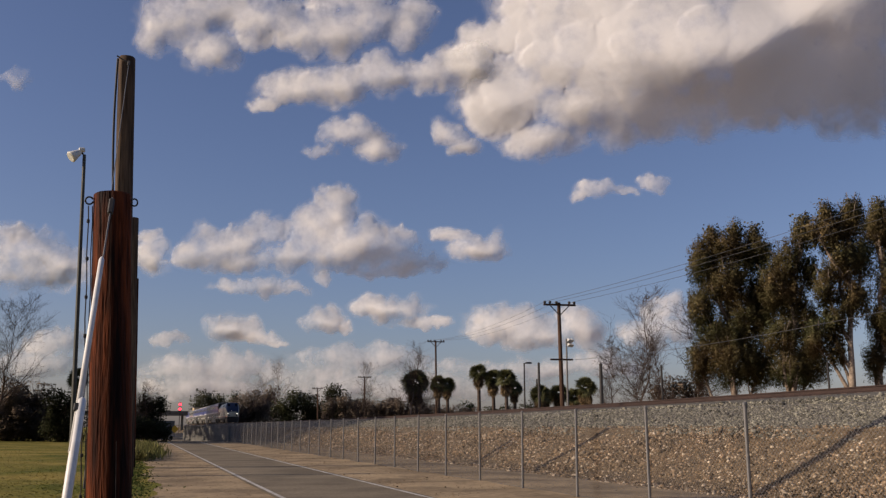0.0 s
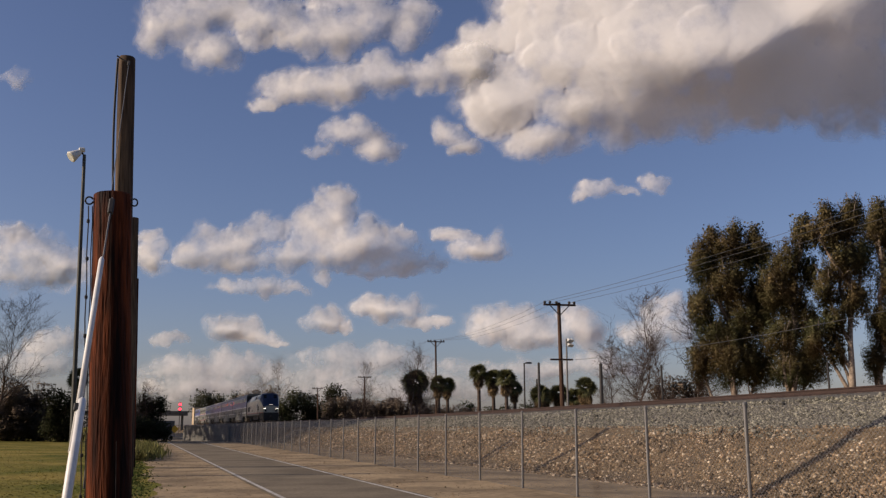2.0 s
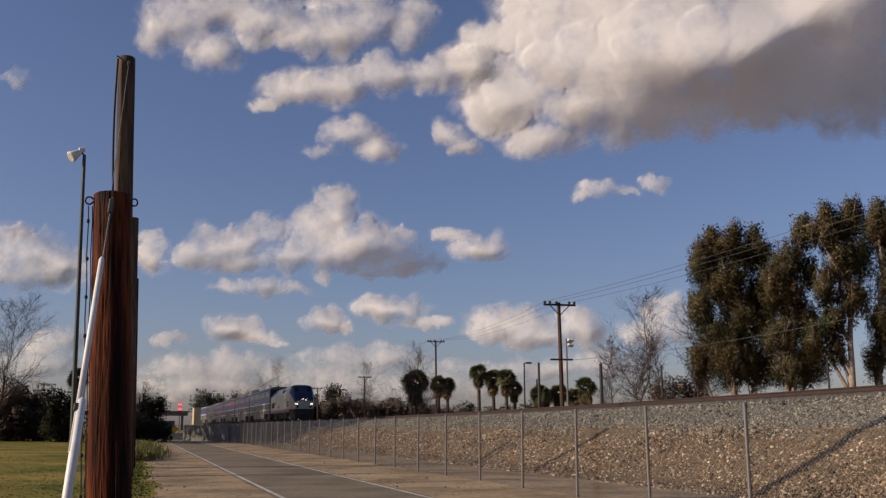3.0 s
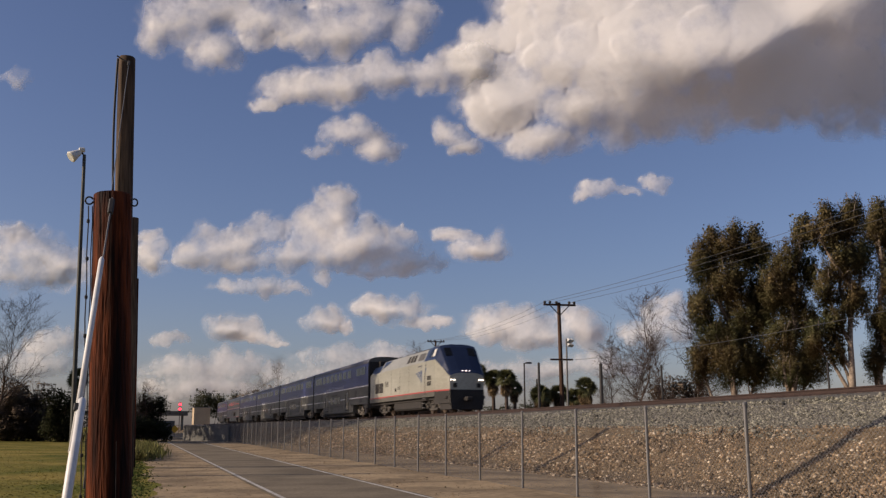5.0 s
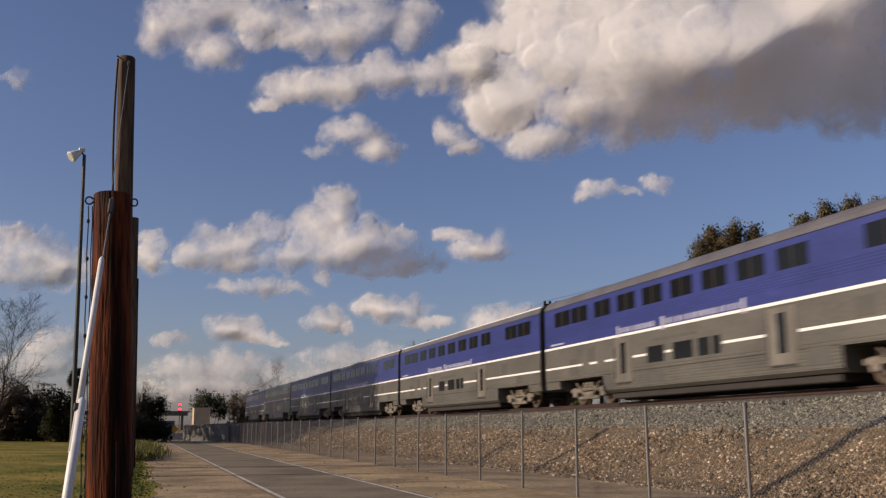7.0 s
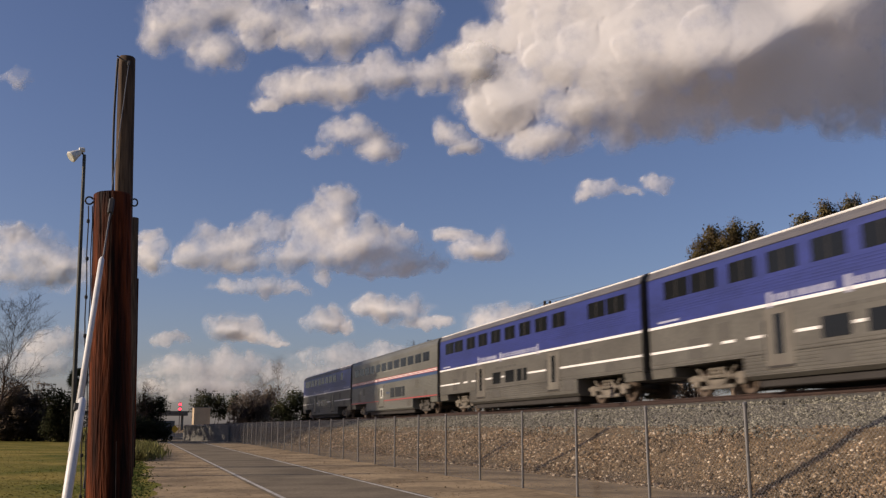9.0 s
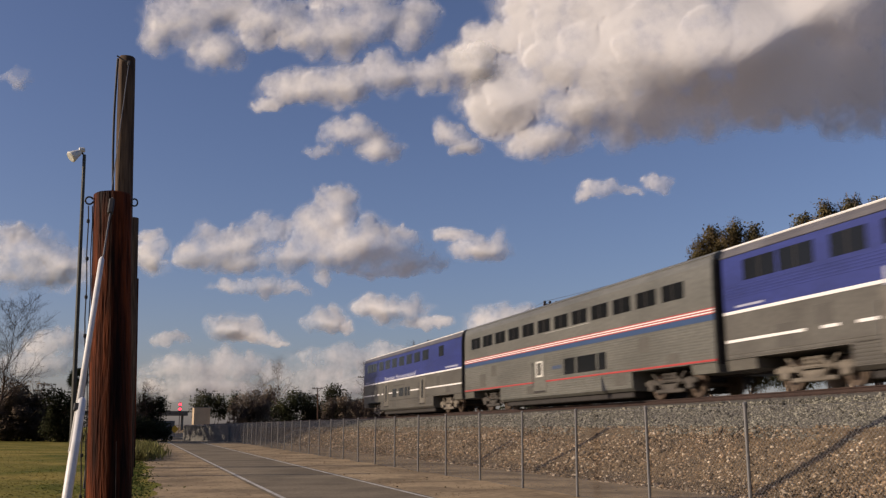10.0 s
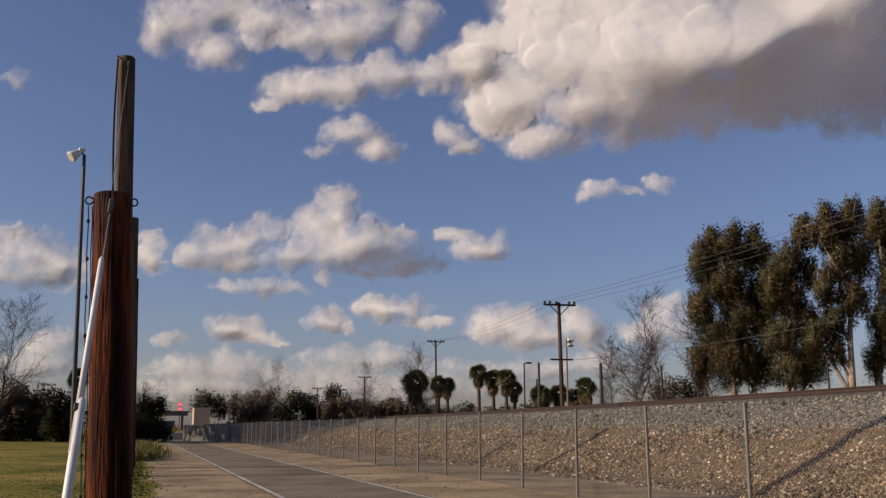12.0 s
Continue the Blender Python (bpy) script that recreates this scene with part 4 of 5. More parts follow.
TRAIN = []
loco = locomotive()
TRAIN.append((loco, -10.6))
blue_coach = coach(False)
for k in range(6):
    if k == 0:
        car = coach(False, edge_glint=False)
    elif k == 1:
        car = blue_coach
    elif k < 4:
        car = copy_thing(blue_coach, Matrix())
    else:
        car = coach(k == 4, k == 5)
    TRAIN.append((car, CAR_LENGTH * (k + 0.5)))



# ---- things: poles, wires and lamps ----


def axis_pose(foot, top):
    """A pose at foot whose z axis points to top."""
    d = Vector(top) - Vector(foot)
    return Matrix.Translation(foot) @ Vector((0, 0, 1)).rotation_difference(d).to_matrix().to_4x4(), d.length


def stub_pole(foot, top, r0, r1, mat, label):
    m, h = axis_pose((foot[0], foot[1], 0.0), top)
    t = thing("timber_pole", m, label, "pole", "timber poles beside the path")
    rng = random.Random(int(h * 100))
    zs = [-0.4] + [h * k / 14 for k in range(15)]
    s = Shape()
    rings = []
    n = 28
    wob = [rng.uniform(-0.02, 0.02) for _ in range(n)]
    for z in zs:
        r = r0 + (r1 - r0) * max(0, z) / h
        rings.append([((r * (1 + wob[k] + 0.012 * math.sin(z * 1.7 + k))) * math.cos(2 * math.pi * k / n),
                       (r * (1 + wob[k] + 0.012 * math.sin(z * 1.7 + k))) * math.sin(2 * math.pi * k / n), z) for k in range(n)][::-1])
    rings.append([(0.93 * x, 0.93 * y, h + 0.015) for x, y, z in rings[-1]])
    s.loft(rings)
    part("shaft", s, mat, t, smooth=True)
    cracks = Shape()
    for k in range(9):
        a, z0 = rng.uniform(2.2, 5.2), rng.uniform(0.1, h * 0.8)
        ln = rng.uniform(0.3, 1.1)
        r = r0 + (r1 - r0) * z0 / h
        cracks.box((r * math.cos(a) - 0.003, r * math.sin(a) - 0.003, z0), (r * math.cos(a) + 0.003, r * math.sin(a) + 0.003, min(h - 0.05, z0 + ln)), 0.002)
    part("drying_cracks", cracks, DARK_BARK, t)
    return t


def guy_wire(foot, top, guards):
    m, h = axis_pose(foot, top)
    t = thing("guy_wire", m, "steel guy wire with white plastic guards" if guards else "thin steel guy wire on the tall pole", "guy wire", "guy wires")
    part("wire", Shape().tube([(0, 0, -0.3), (0, 0, h)], 0.007, 6), CABLE, t)
    n = 14
    for z0, z1, r, off in guards:
        g = Shape()
        g.loft([[(off + q * math.cos(6.283 * k / n), q * math.sin(6.283 * k / n), z) for k in range(n)][::-1] for z, q in ((z0, r), (z1, r), (z1 + 0.03, r * 0.6))])
        tube = part("guard", g, WHITE_PLASTIC, t, "white plastic guy guard", smooth=True)
        part("clamp", Shape().box((-r - 0.02, -0.03, z0 + 0.35), (-r + 0.02, 0.02, z0 + 0.42), 0.008), OLD_STEEL, tube)
    part("thimble", Shape().box((-0.025, -0.02, h - 0.22), (0.025, 0.02, h - 0.02), 0.01), OLD_STEEL, t)


def hook_cables(top, foot):
    top = Vector(top)
    t = thing("hanging_cables", Matrix.Translation((top.x, top.y, 0)), "thin dark cables hanging from an iron hook on the pole", "cable")
    ring = [(-0.03 + 0.035 * math.cos(a), 0, top.z + 0.035 * math.sin(a)) for a in np.linspace(0.4, 6.0, 14)]
    part("hook", Shape().tube(ring + [(0.05, 0, top.z + 0.03)], 0.008, 6), OLD_STEEL, t, "iron eye hook")
    fx = foot[0] - top.x
    for off, r in ((-0.035, 0.006), (0.0, 0.005)):
        pts = [(off + (fx - 0.02) * q + 0.004 * math.sin(q * 37), 0, top.z * (1 - q) - 0.05 * (1 - q)) for q in np.linspace(0, 1, 24)]
        part("cable", Shape().tube(pts, r, 5), OLD_STEEL, t)
    for k in range(9):
        q = 0.06 + 0.1 * k
        z = top.z * (1 - q)
        part("cable_knot", Shape().box((-0.05 + (fx - 0.02) * q, -0.012, z), (-0.022 + (fx - 0.02) * q, 0.012, z + 0.035), 0.006), OLD_STEEL, t)
    x2 = 0.37
    ring = [(x2 + 0.03 * math.cos(a), 0, top.z + 0.01 + 0.035 * math.sin(a)) for a in np.linspace(-2.6, 2.6, 12)]
    part("hook", Shape().tube([(x2 - 0.09, 0, top.z + 0.03)] + ring, 0.008, 6), OLD_STEEL, t, "iron eye hook")


def down_cable(top, foot):
    t = thing("conduit_cable", Matrix.Translation((foot[0], foot[1], 0)), "dark cable stapled down the tall timber pole", "cable")
    pts = [Vector(top).lerp(Vector(foot), q) - Vector((foot[0], foot[1], 0)) for q in np.linspace(0, 1, 8)]
    pts = [p + Vector((-0.03 * math.sin(3.14 * k / 7), 0, 0)) for k, p in enumerate(pts)]
    part("cable", Shape().tube(pts + [Vector((pts[-1].x - 0.15, 0, 0.4))], 0.022, 6), OLD_STEEL, t)
    part("band", Shape().tube([pts[0] + Vector((-0.02, -0.02, 0.05)), pts[0] + Vector((0.22, -0.05, -0.1))], 0.015, 5), OLD_STEEL, t)


def flood_light_pole(foot, top):
    m, h = axis_pose((foot[0], foot[1], 0.1), top)
    t = thing("flood_light_pole", m, "slim dark pole with a white floodlight on top", "lamp post")
    part("pole", Shape().tube([(0, 0, -0.3), (0, 0, h * 0.5), (0, 0, h)], [0.085, 0.075, 0.06], 10), GREEN_POST, t)
    part("bracket", Shape().tube([(0, 0, h - 0.05), (-0.12, 0, h + 0.12), (-0.22, 0, h + 0.05)], 0.035, 6), OLD_STEEL, t)
    head = Shape()
    c, d = Vector((-0.18, 0, h + 0.08)), Vector((-0.72, -0.35, -0.62)).normalized()
    head.tube([c - d * 0.12, c, c + d * 0.22, c + d * 0.38, c + d * 0.40], [0.06, 0.11, 0.17, 0.22, 0.2], 14)
    housing = part("lamp_head", head, LAMP_WHITE, t, "white floodlight housing", smooth=True)
    part("ballast_box", Shape().box((-0.2, -0.08, h + 0.1), (0.02, 0.08, h + 0.26), 0.03), LAMP_WHITE, t)
    part("lens", Shape().tube([c + d * 0.395, c + d * 0.41], 0.18, 14), LAMP_WHITE, housing)


def utility_pole(foot, top, arm, low):
    m, h = axis_pose((foot[0], foot[1], 0.0), top)
    t = thing("utility_pole", m, "brown wooden utility pole with a crossarm and insulators", "utility pole", "utility poles")
    part("shaft", Shape().tube([(0, 0, -0.3), (0, 0, h * 0.5), (0, 0, h + 0.15)], [0.17, 0.15, 0.12], 10), FAR_WOOD, t)
    # arms stand across the line of the railway
    bar = part("crossarm", Shape().box((-arm / 2, -0.2, h - 0.1), (arm / 2, -0.09, h + 0.03), 0.01), FAR_WOOD, t)
    for sg in (-1, 1):
        part("brace", Shape().tube([(sg * arm * 0.3, -0.14, h - 0.08), (sg * 0.04, -0.14, h - 0.08 - arm * 0.27)], 0.035, 6), OLD_STEEL, t, "thin steel crossarm brace")
    for q in (-0.46, -0.3, -0.1, 0.3, 0.46):
        part("insulator", Shape().tube([(q * arm, -0.15, h + 0.02), (q * arm, -0.15, h + 0.12), (q * arm, -0.15, h + 0.22)], [0.04, 0.11, 0.08], 8), OLD_STEEL, bar)
    if low:
        z = low[0]
        part("crossarm", Shape().box((-low[1] * 0.5, -0.22, z - 0.06), (low[1] * 0.5, -0.12, z + 0.06), 0.01), FAR_WOOD, t)
    return m, h


def sag_line(a, b, sag, n=16):
    a, b = Vector(a), Vector(b)
    return [a.lerp(b, q) - Vector((0, 0, 4 * sag * q * (1 - q))) for q in np.linspace(0, 1, n)]


def power_wires(p, q, offs, sag):
    for o in offs:
        a, b = p[0] @ Vector((o * 1.1, -0.15, p[1] + 0.2)), q[0] @ Vector((o * 1.1, -0.15, q[1] + 0.2))
        ob = part("power_wire", Shape().tube(sag_line(a, b, sag), 0.011, 4), CABLE)
        tagged(ob, "thin grey overhead wire between utility poles", "wire", "overhead wires")


def low_wire(a, b):
    ob = part("telephone_wire", Shape().tube(sag_line(a, b, 0.35), 0.013, 4), CABLE)
    tagged(ob, "thin grey telephone wire below the power lines", "wire", "overhead wires")


def street_lamp(foot, top, arm):
    t = thing("street_lamp", Matrix.Translation((foot[0], foot[1], 0)), "dark steel street lamp with one short arm", "street lamp")
    h = top[2]
    part("pole", Shape().tube([(0, 0, -0.2), (0, 0, h)], [0.1, 0.07], 8), OLD_STEEL, t)
    part("arm", Shape().tube([(0, 0, h - 0.05), (arm * 0.7, -0.1, h)], 0.05, 6), OLD_STEEL, t)
    part("lamp_head", Shape().box((arm * 0.2, -0.25, h - 0.06), (arm * 1.2, 0.05, h + 0.1), 0.04), OLD_STEEL, t)


def flood_mast(foot, top):
    t = thing("flood_light_mast", Matrix.Translation((foot[0], foot[1], 0)), "slim grey mast with clustered white floodlights", "lamp post")
    h = top[2]
    part("pole", Shape().tube([(0, 0, -0.2), (0, 0, h)], [0.1, 0.07], 8), GALV, t)
    for dx, dz in ((0.15, -0.1), (0.4, -0.12), (0.15, -0.5), (0.38, -0.52)):
        part("lamp_head", Shape().tube([(dx, 0, h + dz + 0.12), (dx + 0.05, -0.18, h + dz - 0.1)], [0.09, 0.17], 10), LAMP_WHITE, t, "white floodlight")
    part("bracket", Shape().box((-0.05, -0.04, h - 0.35), (0.45, 0.04, h - 0.28), 0.01), GALV, t)


def plain_post(foot, top, r):
    s = Shape().tube([(0, 0, -0.2), (0, 0, top[2] * 0.6), (0, 0, top[2])], [r, r, r * 0.85], 8)
    s.tube([(0, 0, top[2]), (0, 0, top[2] + 0.05)], [r * 0.9, r * 0.4], 8)
    tagged(part("post", s, OLD_STEEL, m=Matrix.Translation((foot[0], foot[1], 0))), "dark bare post standing beyond the railway", "post")


# ---- things: trees ----


def limbs(name, segs, mat, parent, sides=5):
    """Tapered branches: rows of start, end and two radii."""
    segs = np.asarray(segs, float)
    a, b = segs[:, 0:3], segs[:, 3:6]
    d = b - a
    d /= np.linalg.norm(d, axis=1, keepdims=True) + 1e-9
    ref = np.where(np.abs(d[:, :1]) < 0.8, np.array([[1.0, 0, 0]]), np.array([[0, 1.0, 0]]))
    u = np.cross(d, ref)
    u /= np.linalg.norm(u, axis=1, keepdims=True)
    w = np.cross(d, u)
    ang = 2 * np.pi * np.arange(sides) / sides
    ring = u[:, None] * np.cos(ang)[None, :, None] + w[:, None] * np.sin(ang)[None, :, None]
    v = np.concatenate([a[:, None] + ring * segs[:, 6, None, None], b[:, None] + ring * segs[:, 7, None, None]], 1)
    k = np.arange(sides)
    quad = np.stack([k, (k + 1) % sides, (k + 1) % sides + sides, k + sides], 1)
    f = (quad[None] + 2 * sides * np.arange(len(segs))[:, None, None]).reshape(-1, 4)
    return part(name, big_mesh(name, v.reshape(-1, 3), f, mat, smooth=True), mat, parent)


def leaves(name, masses, per, size, droop, mat, parent, seed):
    """Leaf blades in ragged shells round masses (place, half width, half height); blades bend along the middle."""
    rng = np.random.default_rng(seed)
    vs, outs = [], []
    for x, y, z, a, b in masses:
        # each mass is made of sprays
        for _ in range(max(5, int(per * a * b / 60))):
            d = rng.normal(size=3)
            d /= np.linalg.norm(d)
            c = np.array([x, y, z]) + d * np.array([a, a, b]) * rng.uniform(0.35, 1.0)
            n = 60
            r = size * rng.uniform(1.6, 3.4)
            p = c + np.clip(rng.normal(size=(n, 3)), -1.1, 1.1) * r * np.array([0.55, 0.55, 0.6 + 0.9 * droop])
            p[:, 2] -= droop * np.abs(rng.normal(size=n)) * r
            t = rng.normal(size=(n, 3)) * np.array([1, 1, 0.6]) + np.array([0, 0, -droop * 1.5])
            t /= np.linalg.norm(t, axis=1, keepdims=True)
            w = np.cross(t, rng.normal(size=(n, 3)))
            w /= np.linalg.norm(w, axis=1, keepdims=True) + 1e-9
            ln = size * rng.uniform(0.5, 1.2, (n, 1))
            way = (p - np.array([x, y, z])) / np.array([a, a, b]) + 0.5 * (p - c) / r + 0.25 * rng.normal(size=(n, 3))
            outs.append(np.repeat(way / np.linalg.norm(way, axis=1, keepdims=True), 4, axis=0))
            vs.append(np.stack([p - t * ln * 0.5, p + w * ln * 0.28, p + t * ln * 0.5, p - w * ln * 0.28], 1))
    v = np.concatenate(vs).reshape(-1, 3)
    me = big_mesh(name, v, np.arange(len(v)).reshape(-1, 4), mat)
    me.attributes.new("outward", "FLOAT_VECTOR", "POINT").data.foreach_set("vector", np.concatenate(outs).astype(np.float32).ravel())
    return part(name, me, mat, parent)


def gum_tree(foot, fork, masses):
    seed = int(foot[0] * 10)
    rng = random.Random(seed)
    base = Vector((foot[0], foot[1], 0))
    t = thing("eucalyptus_tree", Matrix.Translation(base), "tall dense eucalyptus tree with brownish-green drooping leaves", "tree", "eucalyptus trees")
    segs = []
    p, top = Vector((0, 0, -0.2)), Vector(fork) - base
    n = 8
    knots = [p.lerp(top, k / n) + Vector((rng.uniform(-0.25, 0.25), rng.uniform(-0.25, 0.25), 0)) * (k > 0) for k in range(n + 1)]
    for k in range(n):
        segs.append((*knots[k], *knots[k + 1], 0.27 - 0.026 * k, 0.27 - 0.026 * (k + 1)))
    for x, y, z, a, b in masses:
        c = Vector((x, y, z)) - base
        k = min(n - 1, max(1, int(n * (c.z - 2.5) / max(1, top.z))))
        mid = knots[k].lerp(c, 0.5) + Vector((rng.uniform(-0.4, 0.4), rng.uniform(-0.4, 0.4), -0.2))
        segs.append((*knots[k], *mid, 0.15, 0.10))
        segs.append((*mid, *c, 0.10, 0.05))
        for _ in range(8):
            e = c + Vector((rng.uniform(-a, a), rng.uniform(-a, a), rng.uniform(-b, b))) * 0.8
            segs.append((*mid.lerp(c, rng.random()), *e, 0.045, 0.012))
    limbs("trunk", segs, BARK, t, 7)
    local = [(x - base.x, y - base.y, 0.972 * z, a, b) for x, y, z, a, b in masses]
    leaves("crown", local, 5600, 0.10, 0.75, EUCALYPT, t, seed)
    leaves("inner_foliage", [(x, y, z, 0.62 * a, 0.7 * b) for x, y, z, a, b in local], 900, 0.24, 0.2, EUCALYPT, t, seed + 1)


def leafy_tree(foot, leaf, masses, seed, blade=0.27):
    base = Vector((foot[0], foot[1], 0))
    bare = leaf is BROWN_LEAF
    t = thing("tree", Matrix.Translation(base), "brown half-bare winter tree in the distance" if bare else "dark evergreen tree in the distance", "tree", "distant trees")
    segs = []
    rng = random.Random(seed)
    for x, y, z, a, b in masses:
        c = Vector((x, y, z)) - base
        root = Vector((c.x * 0.5, c.y * 0.5, -0.2))
        mid = root.lerp(c, 0.6)
        segs += [(*root, *mid, 0.16, 0.10), (*mid, *c, 0.10, 0.04)]
        for _ in range(14):
            e = c + Vector((rng.uniform(-a, a), rng.uniform(-a, a), rng.uniform(-b, b * 1.15)))
            segs.append((*mid.lerp(c, rng.random()), *e, 0.05, 0.015))
    limbs("trunk", segs, DARK_BARK, t)
    local = [(x - base.x, y - base.y, z, a, b) for x, y, z, a, b in masses]
    skirts = [(x, y, z * 0.45, a * 0.9, z * 0.45) for x, y, z, a, b in local if z < 7]
    blade = max(blade, 0.0023 * foot[1])
    leaves("crown", local + skirts, (600 if bare else 800) * (0.27 / blade) ** 2, blade, 0.1, leaf, t, seed)


def bare_tree(foot, height, half_width, spread, bark, seed):
    rng = random.Random(seed)
    t = thing("bare_tree", Matrix.Translation((foot[0], foot[1], 0)),
              "leafless tree with pale mottled bark and fine twigs" if bark is MOTTLED else "leafless winter tree with brown twigs", "tree", "bare trees")
    segs = []
    queue = []
    n, p, r = 14, Vector((0, 0, -0.2)), 0.016 * height
    for k in range(n):
        q = p + Vector((rng.gauss(0, 0.016), rng.gauss(0, 0.016), 1.0 / n)) * height
        r2 = r * 0.86
        segs.append((*p, *q, r, r2))
        p, r = q, r2
        if k >= 2:
            for _ in range(2 if k > 3 else 1):
                a, rise = rng.uniform(0, 6.283), rng.uniform(0.35, 1.1) + 0.9 * k / n
                reach = half_width * rng.uniform(0.55, 1.1) * (0.35 + 0.65 * math.sin(math.pi * min(1, 0.15 + 0.85 * k / n)))
                queue.append((p, Vector((math.cos(a), math.sin(a), rise)).normalized(), reach * 1.25, r * rng.uniform(0.4, 0.6), 1))
    while queue and len(segs) < (9500 if bark is MOTTLED else 7000):
        p, d, ln, r, level = queue.pop(0)
        m = (0, 5, 4, 3, 3)[level]
        for k in range(m):
            d = (d + Vector((rng.gauss(0, 0.17), rng.gauss(0, 0.17), rng.gauss(0.03, 0.14)))).normalized()
            q = p + d * ln / m
            r2 = max(0.006, r * (1 - 0.5 / m))
            segs.append((*p, *q, r, r2))
            p, r = q, r2
            if level < 4:
                for _ in range(1 + (rng.random() < spread * 1.6)):
                    side = Vector((rng.gauss(0, 1), rng.gauss(0, 1), rng.gauss(0.25, 0.6))).normalized()
                    queue.append((p, (d * 0.7 + side * 0.75).normalized(), ln * rng.uniform(0.4, 0.65), max(0.007, r * 0.55), level + 1))
    big = [s for s in segs if s[6] > 0.05]
    small = [s for s in segs if s[6] <= 0.05]
    limbs("trunk", big, bark, t, 7)
    tagged(limbs("twig_mass", small, TWIG, t, 3), "fine bare brown twigs")


def palm(foot, height, spread, seed):
    rng = np.random.default_rng(seed)
    t = thing("fan_palm", Matrix.Translation((foot[0], foot[1], 0)), "fan palm with dark green fronds over a dry brown skirt", "palm tree", "fan palms")
    spread *= 1.25
    crown_z = height - spread * 0.7
    limbs("trunk", [(0, 0, -0.2, 0.1, 0, crown_z * 0.5, 0.24, 0.2), (0.1, 0, crown_z * 0.5, 0.05, 0, crown_z, 0.2, 0.17)], DARK_BARK, t, 9)
    for name, mat, count, lo, hi, reach in (("frond_crown", PALM_LEAF, 48, -0.75, 1.45, 1.45), ("dry_skirt", PALM_SKIRT, 60, -1.4, -0.7, 1.0)):
        vs, fs = [], []
        for _ in range(count):
            az, el = rng.uniform(0, 6.283), rng.uniform(lo, hi)
            d = np.array([math.cos(az) * math.cos(el), math.sin(az) * math.cos(el), math.sin(el)])
            side = np.array([-math.sin(az), math.cos(az), 0])
            up = np.cross(d, side)
            roll = rng.uniform(-1.3, 1.3)
            side, up = side * math.cos(roll) + up * math.sin(roll), up * math.cos(roll) - side * math.sin(roll)
            c = np.array([0.05, 0, crown_z]) + d * spread * 0.32 * rng.uniform(0.7, 1.1)
            if mat is PALM_SKIRT:
                c[2] -= rng.uniform(0, 1.0) * spread
                c[:2] *= 0.75
            r = spread * 0.58 * reach * rng.uniform(0.8, 1.15)
            for q in np.linspace(-1.15, 1.15, 11):
                dd = d * math.cos(q) + side * math.sin(q)
                wv = (-d * math.sin(q) + side * math.cos(q)) * r * 0.07
                tip = c + dd * r - np.array([0, 0, 0.22 * r]) + up * rng.normal() * 0.06 * r
                o = len(vs)
                vs += [c, c + dd * r * 0.55 + wv, tip, c + dd * r * 0.55 - wv]
                fs.append((o, o + 1, o + 2, o + 3))
        part(name, big_mesh(name, vs, fs, mat), mat, t)


def weeds(a, b):
    rng = np.random.default_rng(9)
    vs, low = [], []
    for k in range(7600):
        if k % 2:
            c = np.array([rng.normal(0.1, 0.45) + 0.1, rng.uniform(44, 66), 0.0])
            c[0] += (c[1] - 55) * 0.008
            h = rng.uniform(0.15, 0.75)
        else:
            c = np.array([rng.normal(-0.25, 0.35), rng.uniform(19, 44), 0.0])
            h = rng.uniform(0.02, 0.055)
        lean = rng.normal(size=3) * np.array([0.3, 0.3, 0])
        w = np.array([rng.normal(), rng.normal(), 0])
        w = w / (np.linalg.norm(w) + 1e-6) * rng.uniform(0.015, 0.05)
        tip = c + np.array([0, 0, h]) + lean * h
        m = c + np.array([0, 0, h * 0.55]) + lean * h * 0.35
        (vs if k % 2 else low).extend([c, m + w, tip, m - w])
    turf = []
    for _ in range(12000):
        y = 17 + 60 * rng.random() ** 1.6
        c = np.array([-0.45 - rng.random() ** 1.3 * 0.16 * y, y, 0.0])
        c[2] = 0.2 * min(1, max(0, (-c[0] - 2) / 25))
        h, a = rng.uniform(0.006, 0.016), rng.uniform(0, 3.14)
        w = np.array([math.cos(a), math.sin(a), 0]) * rng.uniform(0.01, 0.03)
        lean = rng.normal(size=3) * np.array([0.03, 0.03, 0])
        turf += [c - w, c + w, c + w * 0.4 + lean + np.array([0, 0, h]), c - w * 0.4 + lean + np.array([0, 0, h])]
    tagged(new("turf_tufts", big_mesh("turf_tufts", turf, np.arange(len(turf)).reshape(-1, 4), GRASS)), "short mown grass tufts beside the poles", "grass", kind="stuff")
    tagged(new("low_grass", big_mesh("low_grass", low, np.arange(len(low)).reshape(-1, 4), LOW_GRASS)), "short dark green grass at the foot of the poles", "grass", kind="stuff")
    f = np.arange(len(vs)).reshape(-1, 4)
    tagged(new("weeds", big_mesh("weeds", vs, f, WEED)), "tall yellow-green weeds at the edge of the path", "weeds", kind="stuff")


# ---- things: far end of the path ----


def overpass(y, z):
    t = thing("road_overpass", Matrix.Translation((0, y, 0)), "grey concrete road bridge beside the railway", "bridge", kind="structure")
    part("deck", Shape().box((-40, -4, z - 0.7), (15, 4, z), 0.1), CONCRETE, t)
    part("parapet", Shape().box((-40, -4.2, z), (15, -3.9, z + 0.7), 0.05), CONCRETE, t)
    for x in (-24, 2, 13.5):
        part("pier", Shape().box((x - 0.3, -2, -0.3), (x + 0.3, 2, z - 0.72), 0.1), CONCRETE, t)


